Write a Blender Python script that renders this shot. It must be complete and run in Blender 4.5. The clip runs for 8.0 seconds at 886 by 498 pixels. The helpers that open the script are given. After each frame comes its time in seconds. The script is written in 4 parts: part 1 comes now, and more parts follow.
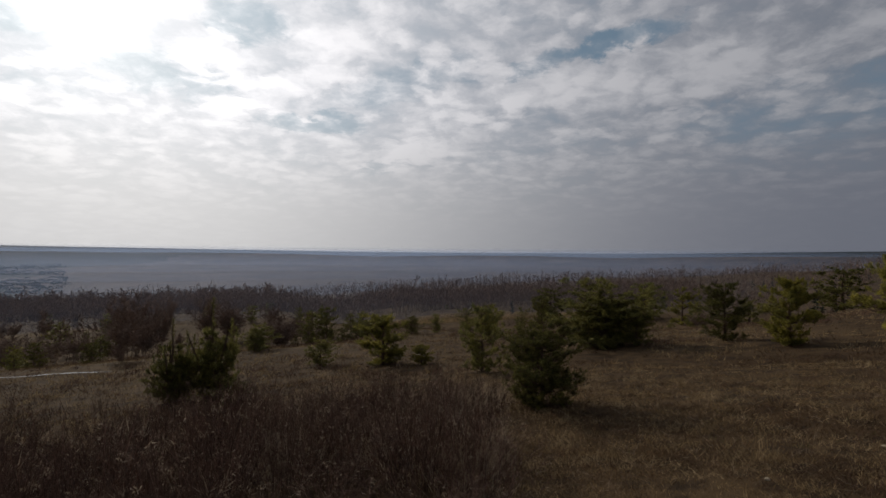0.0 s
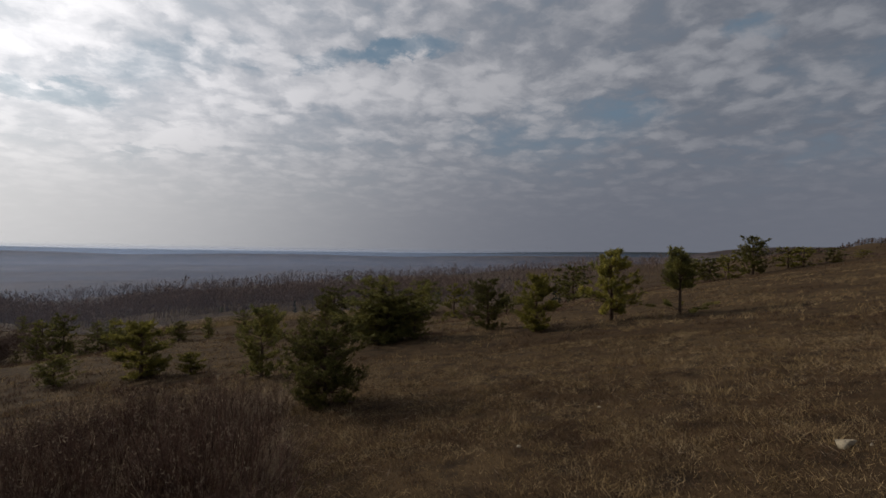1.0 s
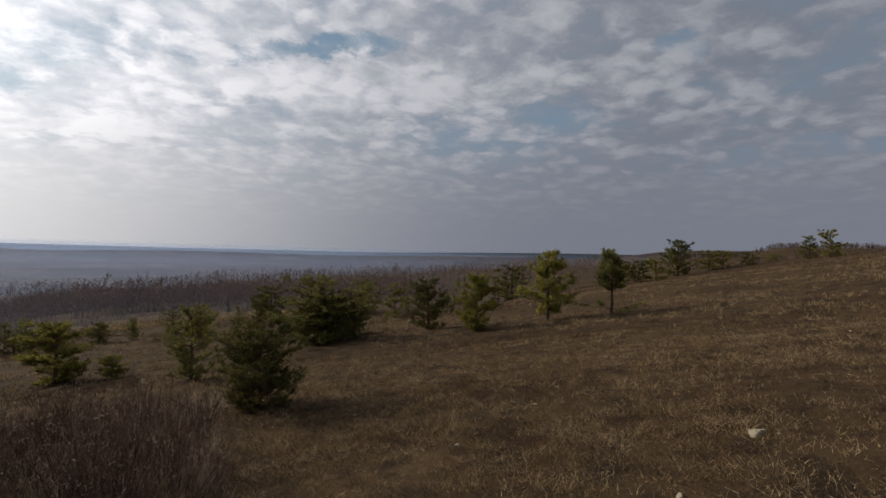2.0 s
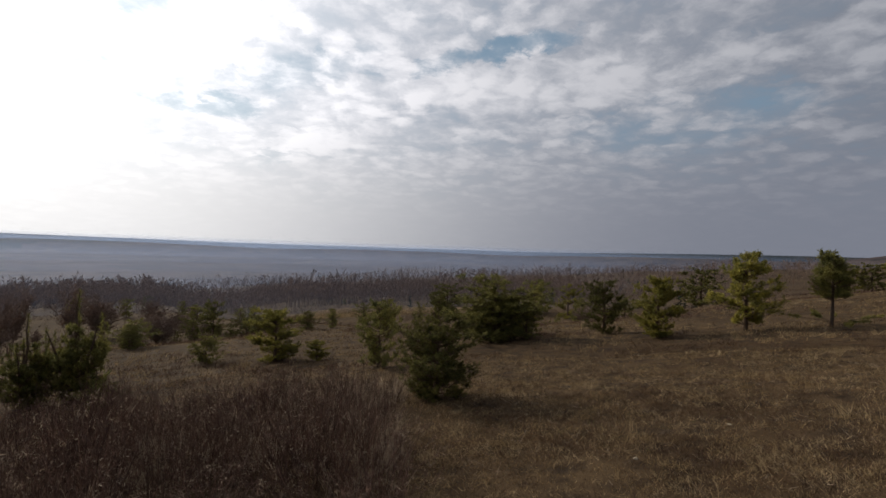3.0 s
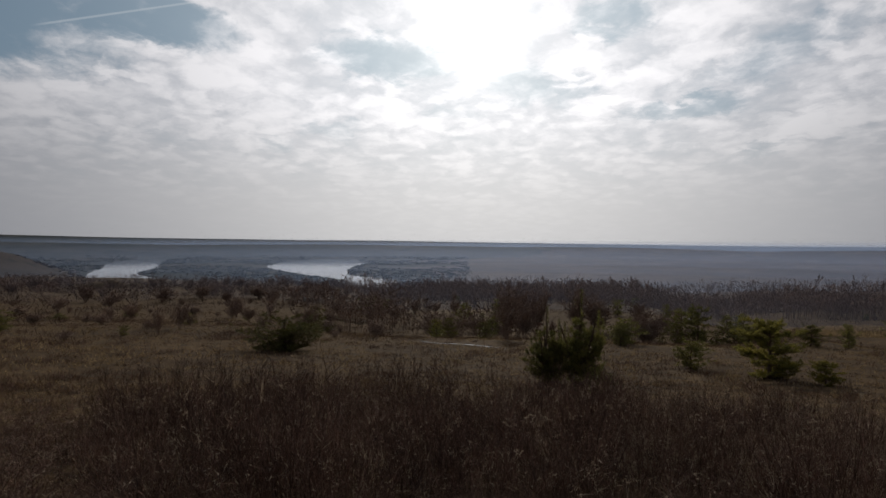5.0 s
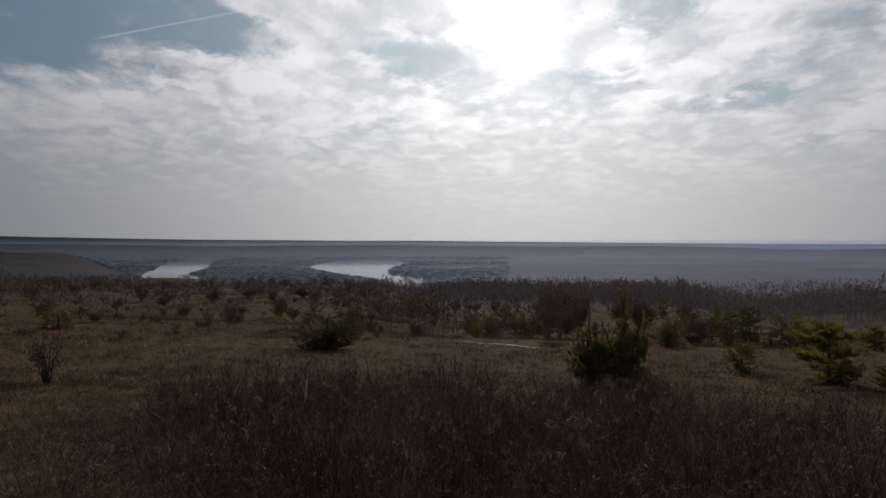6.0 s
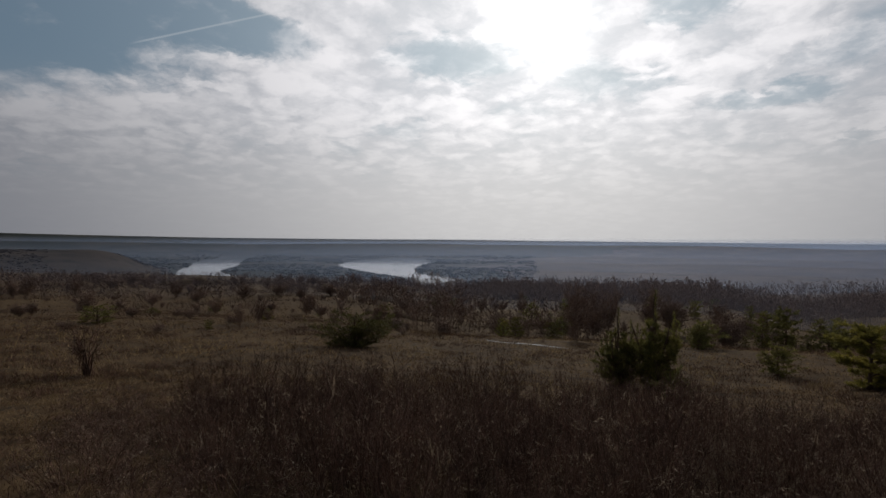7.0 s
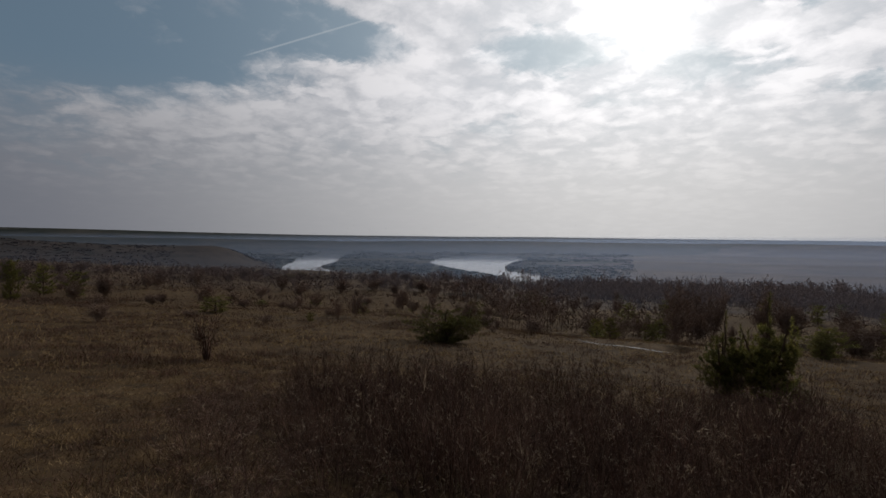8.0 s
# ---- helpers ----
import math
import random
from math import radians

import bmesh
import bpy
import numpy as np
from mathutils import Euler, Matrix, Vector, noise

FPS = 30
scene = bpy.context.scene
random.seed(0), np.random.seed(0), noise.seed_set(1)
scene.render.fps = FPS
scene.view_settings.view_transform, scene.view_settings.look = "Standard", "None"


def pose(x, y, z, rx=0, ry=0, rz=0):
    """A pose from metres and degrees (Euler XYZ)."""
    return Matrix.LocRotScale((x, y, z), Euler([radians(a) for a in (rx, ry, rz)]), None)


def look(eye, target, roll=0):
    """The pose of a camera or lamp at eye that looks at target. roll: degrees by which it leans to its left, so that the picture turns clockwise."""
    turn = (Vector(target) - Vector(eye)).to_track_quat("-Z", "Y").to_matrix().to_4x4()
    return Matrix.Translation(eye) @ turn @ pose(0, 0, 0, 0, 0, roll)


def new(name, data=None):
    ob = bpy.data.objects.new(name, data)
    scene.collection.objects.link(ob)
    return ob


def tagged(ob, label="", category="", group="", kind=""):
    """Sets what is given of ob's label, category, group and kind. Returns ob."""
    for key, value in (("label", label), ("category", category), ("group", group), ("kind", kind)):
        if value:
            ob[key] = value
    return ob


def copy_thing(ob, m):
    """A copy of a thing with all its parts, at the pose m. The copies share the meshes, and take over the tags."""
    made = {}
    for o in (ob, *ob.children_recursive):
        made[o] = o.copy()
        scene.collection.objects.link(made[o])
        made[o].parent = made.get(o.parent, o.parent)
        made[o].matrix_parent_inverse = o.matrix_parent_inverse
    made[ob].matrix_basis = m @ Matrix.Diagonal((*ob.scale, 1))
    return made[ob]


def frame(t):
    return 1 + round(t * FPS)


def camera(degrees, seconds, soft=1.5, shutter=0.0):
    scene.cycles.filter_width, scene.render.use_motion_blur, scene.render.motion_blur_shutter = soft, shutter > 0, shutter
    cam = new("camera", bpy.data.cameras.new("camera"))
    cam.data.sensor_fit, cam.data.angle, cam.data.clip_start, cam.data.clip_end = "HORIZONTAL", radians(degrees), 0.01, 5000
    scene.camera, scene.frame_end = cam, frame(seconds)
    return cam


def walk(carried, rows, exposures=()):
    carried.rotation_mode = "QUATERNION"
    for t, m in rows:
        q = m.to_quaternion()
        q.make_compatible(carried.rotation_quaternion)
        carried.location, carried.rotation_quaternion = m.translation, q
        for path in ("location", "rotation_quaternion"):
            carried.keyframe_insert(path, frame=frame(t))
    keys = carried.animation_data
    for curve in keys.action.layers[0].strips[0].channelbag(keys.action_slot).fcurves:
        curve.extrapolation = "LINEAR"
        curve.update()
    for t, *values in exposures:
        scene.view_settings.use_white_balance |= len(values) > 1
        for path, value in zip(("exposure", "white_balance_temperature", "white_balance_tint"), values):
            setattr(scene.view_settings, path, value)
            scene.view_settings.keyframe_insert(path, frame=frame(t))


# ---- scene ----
# ---------------------------------------------------------------- camera
EYE = 1.65
cam = camera(81.0, 8.0)
# seconds, yaw, pitch, roll
ROWS = [
    (0, 0.00, 0.43, -0.46), (0.5, -13.31, 0.43, -0.69), (1, -23.49, 0.53, -0.82), (1.2, -26.87, 0.58, -1.18),
    (1.75, -30.90, 0.60, -1.40), (2.3, -26.87, 0.55, -1.51), (2.5, -23.58, 0.36, -1.50), (3, -11.07, 0.09, -1.84),
    (3.5, 1.75, -0.28, -1.88), (4, 17.90, -0.55, -1.33), (4.5, 29.63, -0.47, -0.84), (5, 38.81, -0.47, -0.36),
    (5.2, 40.79, -0.34, -0.18), (5.5, 42.25, -0.40, -0.06), (6, 43.20, -0.50, 0.00), (6.5, 44.25, -0.58, -0.01),
    (7, 46.12, -0.63, -0.19), (7.5, 47.90, -0.75, -0.02), (8, 56.10, -0.96, -0.34),
]
EXPOSURES = [(0.0, -0.03), (1.0, 0.05), (2.5, 0.52), (3.5, 0.5), (4.5, 0.12), (5.0, -0.08), (6.5, -0.2), (8.0, -0.22)]
walk(cam, [(t, pose(0, 0, EYE, 90 + p, r, y)) for t, y, p, r in ROWS], EXPOSURES)
# ---------------------------------------------------------------- sky and sun
SUN_AZ, SUN_EL = -35.0, 23.0          # degrees, clockwise from +y, and above the horizon
TRAIL_A, TRAIL_B = (-0.916, 0.238, 0.322), (-0.807, 0.436, 0.399)   # ends of the vapour trail
# thinner places in the cloud deck: azimuth, elevation, half width, half height, tilt (degrees), depth
GAPS = [
    (-93, 18.6, 23.0, 7.2, 0, 1.40), (-70, 21.3, 12.2, 2.8, -8, 1.20), (-46, 19.4, 7.8, 2.0, -6, 1.00), (-98, 10.5, 10.1, 3.0, 0, 0.70), (-88, 6.6, 6.9, 0.8, 0, 0.60),
    (-29, 17.0, 6.3, 2.2, -8, 0.75), (-14, 13.4, 5.4, 1.2, 0, 0.90), (-21, 22.6, 4.3, 2.1, 0, 0.90), (18, 21.2, 6.9, 1.2, 10, 0.95), (10, 19.4, 3.6, 1.0, 20, 0.75),
    (-7, 9.3, 2.8, 1.0, 0, 0.50), (34, 13.7, 14.1, 3.1, 0, 0.42), (-4, 18.1, 9.4, 1.9, 15, 0.50), (54, 20.5, 3.4, 1.6, 0, 0.75), (-51, 12.3, 3.3, 0.9, 0, 0.50),
    (-57, 10.6, 2.4, 0.9, 0, 0.50), (63, 10.1, 11.3, 1.5, 0, 0.40), (-38, 14.2, 3.5, 0.9, 0, 0.35), (-51, 12.5, 3.5, 0.8, 0, 0.45), (-42, 20.2, 4.8, 1.8, 0, 0.50),
]
# brighter banks of cloud, given in the same way
BANKS = [
    (-60, 17.5, 5.0, 7.5, 20, 1.0), (-80, 12.5, 14.0, 3.0, 5, 0.8), (-69, 17.5, 8.0, 1.6, 0, 0.7), (-24, 19.0, 4.0, 2.2, 0, 0.8), (-17, 17.0, 11.0, 1.7, 24, 1.0),
    (-5, 10.8, 7.0, 1.3, 6, 1.0), (8, 17.0, 13.0, 2.0, 12, 0.8), (24, 17.5, 12.0, 3.0, 0, 0.8), (46, 18.5, 8.0, 2.5, 0, 0.6), (-45, 14.0, 6.0, 1.6, -10, 0.8),
]


class Graph:
    """Short hand for node trees."""

    def __init__(self, tree):
        self.tree = tree
        tree.nodes.clear()

    def node(self, kind, operation=None, use_clamp=None, data_type=None, blend_type=None, interpolation_type=None, sky_type=None, sun_disc=None, feature=None):
        n = self.tree.nodes.new(kind)
        if data_type is not None:
            n.data_type = data_type
        if operation is not None:
            n.operation = operation
        if use_clamp is not None:
            n.use_clamp = use_clamp
        if blend_type is not None:
            n.blend_type = blend_type
        if interpolation_type is not None:
            n.interpolation_type = interpolation_type
        if sky_type is not None:
            n.sky_type = sky_type
        if sun_disc is not None:
            n.sun_disc = sun_disc
        if feature is not None:
            n.feature = feature
        return n

    def put(self, socket, value):
        if isinstance(value, bpy.types.NodeSocket):
            self.tree.links.new(value, socket)
        elif isinstance(value, (tuple, list)) and len(value) == 3 and socket.type == "RGBA":
            socket.default_value = (*value, 1.0)
        else:
            socket.default_value = value

    def math(self, op, a, b=0.0, clamp=False):
        n = self.node("ShaderNodeMath", operation=op, use_clamp=clamp)
        self.put(n.inputs[0], a)
        self.put(n.inputs[1], b)
        return n.outputs[0]

    def mix(self, f, a, b, blend="MIX"):
        n = self.node("ShaderNodeMix", data_type="RGBA", blend_type=blend)
        self.put(n.inputs[0], f)
        self.put(n.inputs[6], a)
        self.put(n.inputs[7], b)
        return n.outputs[2]

    def vec(self, op, a, b=(0, 0, 0)):
        n = self.node("ShaderNodeVectorMath", operation=op)
        self.put(n.inputs[0], a)
        self.put(n.inputs[1], b)
        return n.outputs["Value"] if op in ("DOT_PRODUCT", "LENGTH") else n.outputs[0]

    def noise(self, at, scale, detail=4.0, rough=0.55, warp=0.0):
        n = self.node("ShaderNodeTexNoise")
        self.put(n.inputs["Vector"], at)
        n.inputs["Scale"].default_value = scale
        n.inputs["Detail"].default_value = detail
        n.inputs["Roughness"].default_value = rough
        n.inputs["Distortion"].default_value = warp
        return n.outputs["Fac"]

    def ramp(self, f, lo, hi, a=0.0, b=1.0, smooth=True):
        n = self.node("ShaderNodeMapRange", interpolation_type="SMOOTHSTEP" if smooth else "LINEAR")
        for key, value in zip(("Value", "From Min", "From Max", "To Min", "To Max"), (f, lo, hi, a, b)):
            self.put(n.inputs[key], value)
        return n.outputs[0]


def direction(az, el):
    a, e = radians(az), radians(el)
    return Vector((math.sin(a) * math.cos(e), math.cos(a) * math.cos(e), math.sin(e)))


def make_world():
    world = bpy.data.worlds.new("overcast_sky")
    world.use_nodes = True
    scene.world = world
    g = Graph(world.node_tree)
    way = g.node("ShaderNodeTexCoord").outputs["Generated"]
    xyz = g.node("ShaderNodeSeparateXYZ")
    g.put(xyz.inputs[0], way)
    up = g.math("MAXIMUM", xyz.outputs[2], 0.0)
    low = g.math("ADD", up, 0.22)
    flat = g.node("ShaderNodeCombineXYZ")
    g.put(flat.inputs[0], g.math("DIVIDE", xyz.outputs[0], low))
    g.put(flat.inputs[1], g.math("DIVIDE", xyz.outputs[1], low))
    deck = flat.outputs[0]
    facing = g.math("MAXIMUM", g.vec("DOT_PRODUCT", way, tuple(direction(SUN_AZ, SUN_EL))), 0.0)
    wide = g.math("POWER", facing, 3.6)
    mid = g.math("POWER", facing, 22.0)
    core = g.math("POWER", facing, 420.0)

    sky = g.node("ShaderNodeTexSky", sky_type="NISHITA", sun_disc=False)
    sky.sun_elevation, sky.sun_rotation = radians(SUN_EL), radians(SUN_AZ)
    sky.altitude, sky.air_density, sky.dust_density, sky.ozone_density = 150.0, 1.0, 0.6, 1.2
    clear = g.mix(1.0, sky.outputs[0], (0.05, 0.05, 0.05), "MULTIPLY")
    clear = g.mix(0.75, clear, g.mix(g.math("POWER", facing, 7.5), (0.135, 0.20, 0.265), (0.56, 0.67, 0.74)))

    # the cloud deck: ragged banks, small puffs in rows, fine wisps
    swirl = g.node("ShaderNodeTexNoise")
    g.put(swirl.inputs["Vector"], deck)
    swirl.inputs["Scale"].default_value = 4.5
    swirl.inputs["Detail"].default_value = 7.0
    swirl.inputs["Roughness"].default_value = 0.62
    ragged = g.vec("ADD", deck, g.vec("MULTIPLY", g.vec("SUBTRACT", swirl.outputs["Color"], (0.5, 0.5, 0.5)), (0.13, 0.13, 0.0)))
    turned = g.node("ShaderNodeMapping")
    g.put(turned.inputs["Vector"], ragged)
    turned.inputs["Rotation"].default_value = (0, 0, radians(38))
    turned.inputs["Scale"].default_value = (1.0, 0.8, 1.0)
    bank = g.noise(ragged, 1.7, 6.0, 0.58, 0.3)
    street = g.noise(turned.outputs[0], 4.4, 8.0, 0.60, 0.2)
    puff = g.noise(ragged, 13.0, 6.0, 0.60, 0.1)
    cells = g.node("ShaderNodeTexVoronoi", feature="SMOOTH_F1")
    g.put(cells.inputs["Vector"], g.vec("ADD", deck, g.vec("MULTIPLY", swirl.outputs["Color"], (0.26, 0.26, 0.0))))
    cells.inputs["Scale"].default_value = 9.0
    cells.inputs["Smoothness"].default_value = 0.5
    round_top = g.ramp(cells.outputs["Distance"], 0.10, 0.70, 0.80, 0.22)
    cover = g.math("ADD", g.math("MULTIPLY", bank, 0.34), g.math("ADD", g.math("MULTIPLY", puff, 0.20), g.math("ADD", g.math("MULTIPLY", street, 0.36), g.math("MULTIPLY", round_top, 0.10))))
    # azimuth and elevation in degrees, with ragged edges
    az = g.math("MULTIPLY", g.math("ARCTAN2", xyz.outputs[0], xyz.outputs[1]), 57.2958)
    el = g.math("MULTIPLY", g.math("ARCSINE", xyz.outputs[2]), 57.2958)
    rag = g.noise(ragged, 5.0, 6.0, 0.62)
    tear = g.noise(ragged, 6.5, 6.0, 0.62, 0.3)
    az = g.math("ADD", az, g.math("MULTIPLY", g.math("SUBTRACT", rag, 0.5), 9.0))
    el = g.math("ADD", el, g.math("MULTIPLY", g.math("SUBTRACT", tear, 0.5), 6.0))

    def patches(spots):
        total = None
        for a0, e0, half_w, half_h, tilt, depth in spots:
            c, k = math.cos(radians(tilt)), math.sin(radians(tilt))
            da, de = g.math("SUBTRACT", az, a0), g.math("SUBTRACT", el, e0)
            p = g.math("DIVIDE", g.math("ADD", g.math("MULTIPLY", da, c), g.math("MULTIPLY", de, k)), half_w)
            q = g.math("DIVIDE", g.math("SUBTRACT", g.math("MULTIPLY", de, c), g.math("MULTIPLY", da, k)), half_h)
            bit = g.ramp(g.math("ADD", g.math("MULTIPLY", p, p), g.math("MULTIPLY", q, q)), 0.10, 1.6, depth, 0.0)
            total = bit if total is None else g.math("MAXIMUM", total, bit)
        return total

    gap, ridge = patches(GAPS), patches(BANKS)
    filled = g.math("SUBTRACT", g.math("ADD", cover, g.math("MULTIPLY", ridge, 0.12)), g.math("MULTIPLY", gap, 0.22))
    body = g.ramp(filled, 0.22, 0.52)
    relief = g.math("ADD", g.math("MULTIPLY", street, 0.40), g.math("ADD", g.math("MULTIPLY", puff, 0.26), g.math("MULTIPLY", round_top, 0.19)))
    relief = g.math("ADD", relief, g.math("ADD", g.math("MULTIPLY", ridge, 0.10), 0.055))
    thick = g.ramp(relief, 0.38, 0.62)
    lit = g.mix(thick, g.mix(wide, (0.31, 0.325, 0.365), (0.44, 0.445, 0.465)), (0.61, 0.60, 0.615))
    side = g.ramp(g.vec("DOT_PRODUCT", way, tuple(direction(SUN_AZ, SUN_EL))), 0.05, 0.5)
    lit = g.mix(1.0, lit, g.mix(wide, g.mix(side, (0.42, 0.437, 0.47), (0.54, 0.552, 0.58)), (1.90, 1.89, 1.88)), "MULTIPLY")
    whole = g.mix(g.math("MULTIPLY", body, 0.95), clear, lit)
    # the dry-weather veil towards the horizon
    haze = g.mix(wide, (0.135, 0.145, 0.178), (0.815, 0.80, 0.79))
    whole = g.mix(g.ramp(up, 0.04, 0.29, 0.97, 0.0), whole, haze)
    # a worn vapour trail
    one, two = Vector(TRAIL_A), Vector(TRAIL_B)
    off = g.math("ABSOLUTE", g.vec("DOT_PRODUCT", way, tuple(one.cross(two).normalized())))
    mid_trail = (one + two).normalized()
    trail = g.math("MULTIPLY", g.ramp(off, 0.0006, 0.0022, 1.0, 0.0), g.ramp(g.vec("DOT_PRODUCT", way, tuple(mid_trail)), math.cos(radians(9)), math.cos(radians(7))))
    whole = g.mix(g.math("MULTIPLY", trail, 0.28), whole, (0.62, 0.65, 0.68))
    glow = g.math("ADD", g.math("MULTIPLY", mid, 0.20), g.math("MULTIPLY", core, 1.1))
    glow = g.math("MULTIPLY", glow, g.ramp(relief, 0.36, 0.60, 0.6, 1.2))
    whole = g.mix(1.0, whole, g.mix(glow, (0, 0, 0), (1.0, 0.985, 0.95)), "ADD")
    back = g.node("ShaderNodeBackground")
    g.put(back.inputs[0], whole)
    back.inputs[1].default_value = 1.0
    g.put(g.node("ShaderNodeOutputWorld").inputs[0], back.outputs[0])


make_world()
sun = new("sun", bpy.data.lights.new("sun", "SUN"))
sun.data.energy, sun.data.angle, sun.data.color = 2.0, radians(3.0), (1.0, 0.90, 0.76)
sun.matrix_world = look(direction(SUN_AZ, SUN_EL) * 100, (0, 0, 0))
# ---------------------------------------------------------------- the lie of the land
def smooth(a, b, t):
    k = np.clip((np.asarray(t, float) - a) / (b - a), 0.0, 1.0)
    return k * k * (3 - 2 * k)


def wave(x, y, scale, seed):
    """Soft, endless unevenness, about -1 to 1."""
    r = np.random.RandomState(seed)
    total = np.zeros(np.broadcast(x, y).shape)
    for k in range(7):
        a, p, f = r.uniform(0, 6.283), r.uniform(0, 6.283), r.uniform(0.6, 1.8)
        total = total + np.sin((x * math.cos(a) + y * math.sin(a)) * f * 6.283 / scale + p)
    return total / 4.0


VALLEY = -62.0                        # height of the flood plain under the hill


RIVER = [(-3000, 1300, 120), (-2400, 990, 120), (-1920, 725, 130), (-1500, 550, 100), (-1080, 370, 80), (-560, 400, 80), (-660, 625, 65), (-890, 715, 70), (-1180, 885, 200), (-1410, 1100, 270), (-1600, 1290, 200), (-1760, 1500, 150), (-2100, 1900, 120)]


def river_line(steps=14):
    """The river's middle line and width: a smooth curve through its bends."""
    p = np.array(RIVER, float)
    out = []
    for k in range(1, len(p) - 2):
        for s in np.linspace(0, 1, steps, endpoint=False):
            a, b, c, d = p[k - 1], p[k], p[k + 1], p[k + 2]
            out.append(0.5 * (2 * b + (c - a) * s + (2 * a - 5 * b + 4 * c - d) * s * s + (3 * b - a - 3 * c + d) * s ** 3))
    return np.array(out)


COURSE = river_line()


def river_gap(x, y):
    """Distance from the river's bank, below zero on the water."""
    best = np.full(np.shape(x), 1e9)
    for px, py, w in COURSE:
        best = np.minimum(best, np.hypot(x - px, y - py) - w / 2)
    return best


def skyline(az):
    """Elevation in degrees of the farthest land, by azimuth."""
    return 0.02 + 0.42 * smooth(2, -58, az) + 0.5 * smooth(-62, -105, az) + 0.45 * smooth(14, 48, az)


def height(x, y):
    x, y = np.asarray(x, float), np.asarray(y, float)
    r = np.hypot(x, y) + 1e-6
    az = np.degrees(np.arctan2(x, y))
    u = -0.545 * x + 0.839 * y        # down the slope
    v = 0.839 * x + 0.545 * y         # along it
    d = np.maximum(u, 0.0)
    z = -(0.055 * d + 3.2 * (1 - np.exp(-d / 27.0))) - 0.1735 * np.minimum(u, 0) * 1.0
    z = np.where(u < 0, np.minimum(z, 40 * (1 - np.exp(u / 230.0))), z)
    z = z + 0.009 * np.clip(v, 0, 300)
    z = z + 0.05 * wave(x, y, 5.0, 1) * smooth(1, 6, r) + 0.35 * wave(x, y, 38.0, 2) * smooth(15, 70, r) + 1.2 * wave(x, y, 160.0, 3) * smooth(80, 250, r)
    z = z - 3.4 * smooth(12, 48, -0.42 * x + 0.907 * y) * smooth(13, 30, 0.907 * x + 0.42 * y) * (1 - smooth(150, 400, r))
    # the terrace before the woods, and the land beyond the crest
    ahead = smooth(-62, -42, az) * (1 - smooth(24, 42, az))
    z = z - ahead * (2.0 * smooth(26, 56, r) * (1 - smooth(-14, -2, az)) + 1.8 * smooth(110, 200, r))
    fall = smooth(230, 720, u)
    floor_z = VALLEY + 1.5 * wave(x, y, 700.0, 4)
    z = z * (1 - fall) + floor_z * fall
    z = z + 50 * np.exp(-((x + 1130) / 230) ** 2) * smooth(-900, -400, y) * (1 - smooth(190, 350, y + 0.25 * (x + 1130)))
    wet = smooth(600, 700, r) * (1 - smooth(2500, 2600, r))
    z = z - wet * (1 - smooth(-25, 30, river_gap(x, y))) * 6.0
    right = smooth(50, 59, az) * (1 - smooth(104, 126, az))
    over = right * smooth(60, 105, r)
    z = z * (1 - over) + over * (EYE + 0.008 * np.minimum(r, 600) - 1.6 * np.exp(-((r - 105) / 34) ** 2))
    z = z + right * 7.5 * smooth(59, 63.5, az) * smooth(330, 430, r) * (1 - smooth(650, 900, r))
    near_ridge = 62 + 3300 * np.tan(np.radians(0.55 * skyline(az) - 0.30 + 0.10 * wave(az, 0 * az, 31.0, 6)))
    z = z + near_ridge * np.exp(-((r - 3300) / 420.0) ** 2)
    far = smooth(3500, 4700, r)
    z = z * (1 - far) + (EYE + 4700 * np.tan(np.radians(skyline(az) + 0.03 * wave(az, 0 * az, 23.0, 5)))) * far
    return z


def ground_z(x, y):
    return float(height(x, y))
# ---------------------------------------------------------------- materials
def material(name, colours, rough=0.9, scales=(0.6, 9.0), bump=0.3, bump_scale=40.0, island=0.0, thin=0.0, metal=0.0, per_object=0.0, shine=0.03):
    """A surface of three colours mixed at two scales, with relief; thin: share of light let through (leaves, blades)."""
    m = bpy.data.materials.new(name)
    m.use_nodes = True
    g = Graph(m.node_tree)
    at = g.node("ShaderNodeNewGeometry")
    pos = at.outputs["Position"]
    big, small = g.noise(pos, scales[0], 3.0), g.noise(pos, scales[1], 5.0, 0.65)
    col = g.mix(g.ramp(big, 0.35, 0.65), colours[0], colours[1])
    col = g.mix(g.ramp(small, 0.42, 0.70), col, colours[2])
    if island:
        tone = g.ramp(at.outputs["Random Per Island"], 0, 1, 1 - island, 1 + island, False)
        col = g.vec("MULTIPLY", col, spread(g, tone))
    if per_object:
        tone = g.ramp(g.node("ShaderNodeObjectInfo").outputs["Random"], 0, 1, 1 - per_object, 1 + per_object, False)
        col = g.vec("MULTIPLY", col, spread(g, tone))
    p = g.node("ShaderNodeBsdfPrincipled")
    g.put(p.inputs["Base Color"], col)
    p.inputs["Roughness"].default_value = rough
    p.inputs["Metallic"].default_value = metal
    p.inputs["Specular IOR Level"].default_value = shine
    if bump:
        b = g.node("ShaderNodeBump")
        b.inputs["Strength"].default_value = bump
        b.inputs["Distance"].default_value = 0.02
        g.put(b.inputs["Height"], g.noise(pos, bump_scale, 4.0, 0.7))
        g.put(p.inputs["Normal"], b.outputs[0])
    out = p.outputs[0]
    if thin:
        t = g.node("ShaderNodeBsdfTranslucent")
        g.put(t.inputs[0], col)
        s = g.node("ShaderNodeMixShader")
        s.inputs[0].default_value = thin
        g.put(s.inputs[1], out)
        g.put(s.inputs[2], t.outputs[0])
        out = s.outputs[0]
    g.put(g.node("ShaderNodeOutputMaterial").inputs[0], out)
    return m


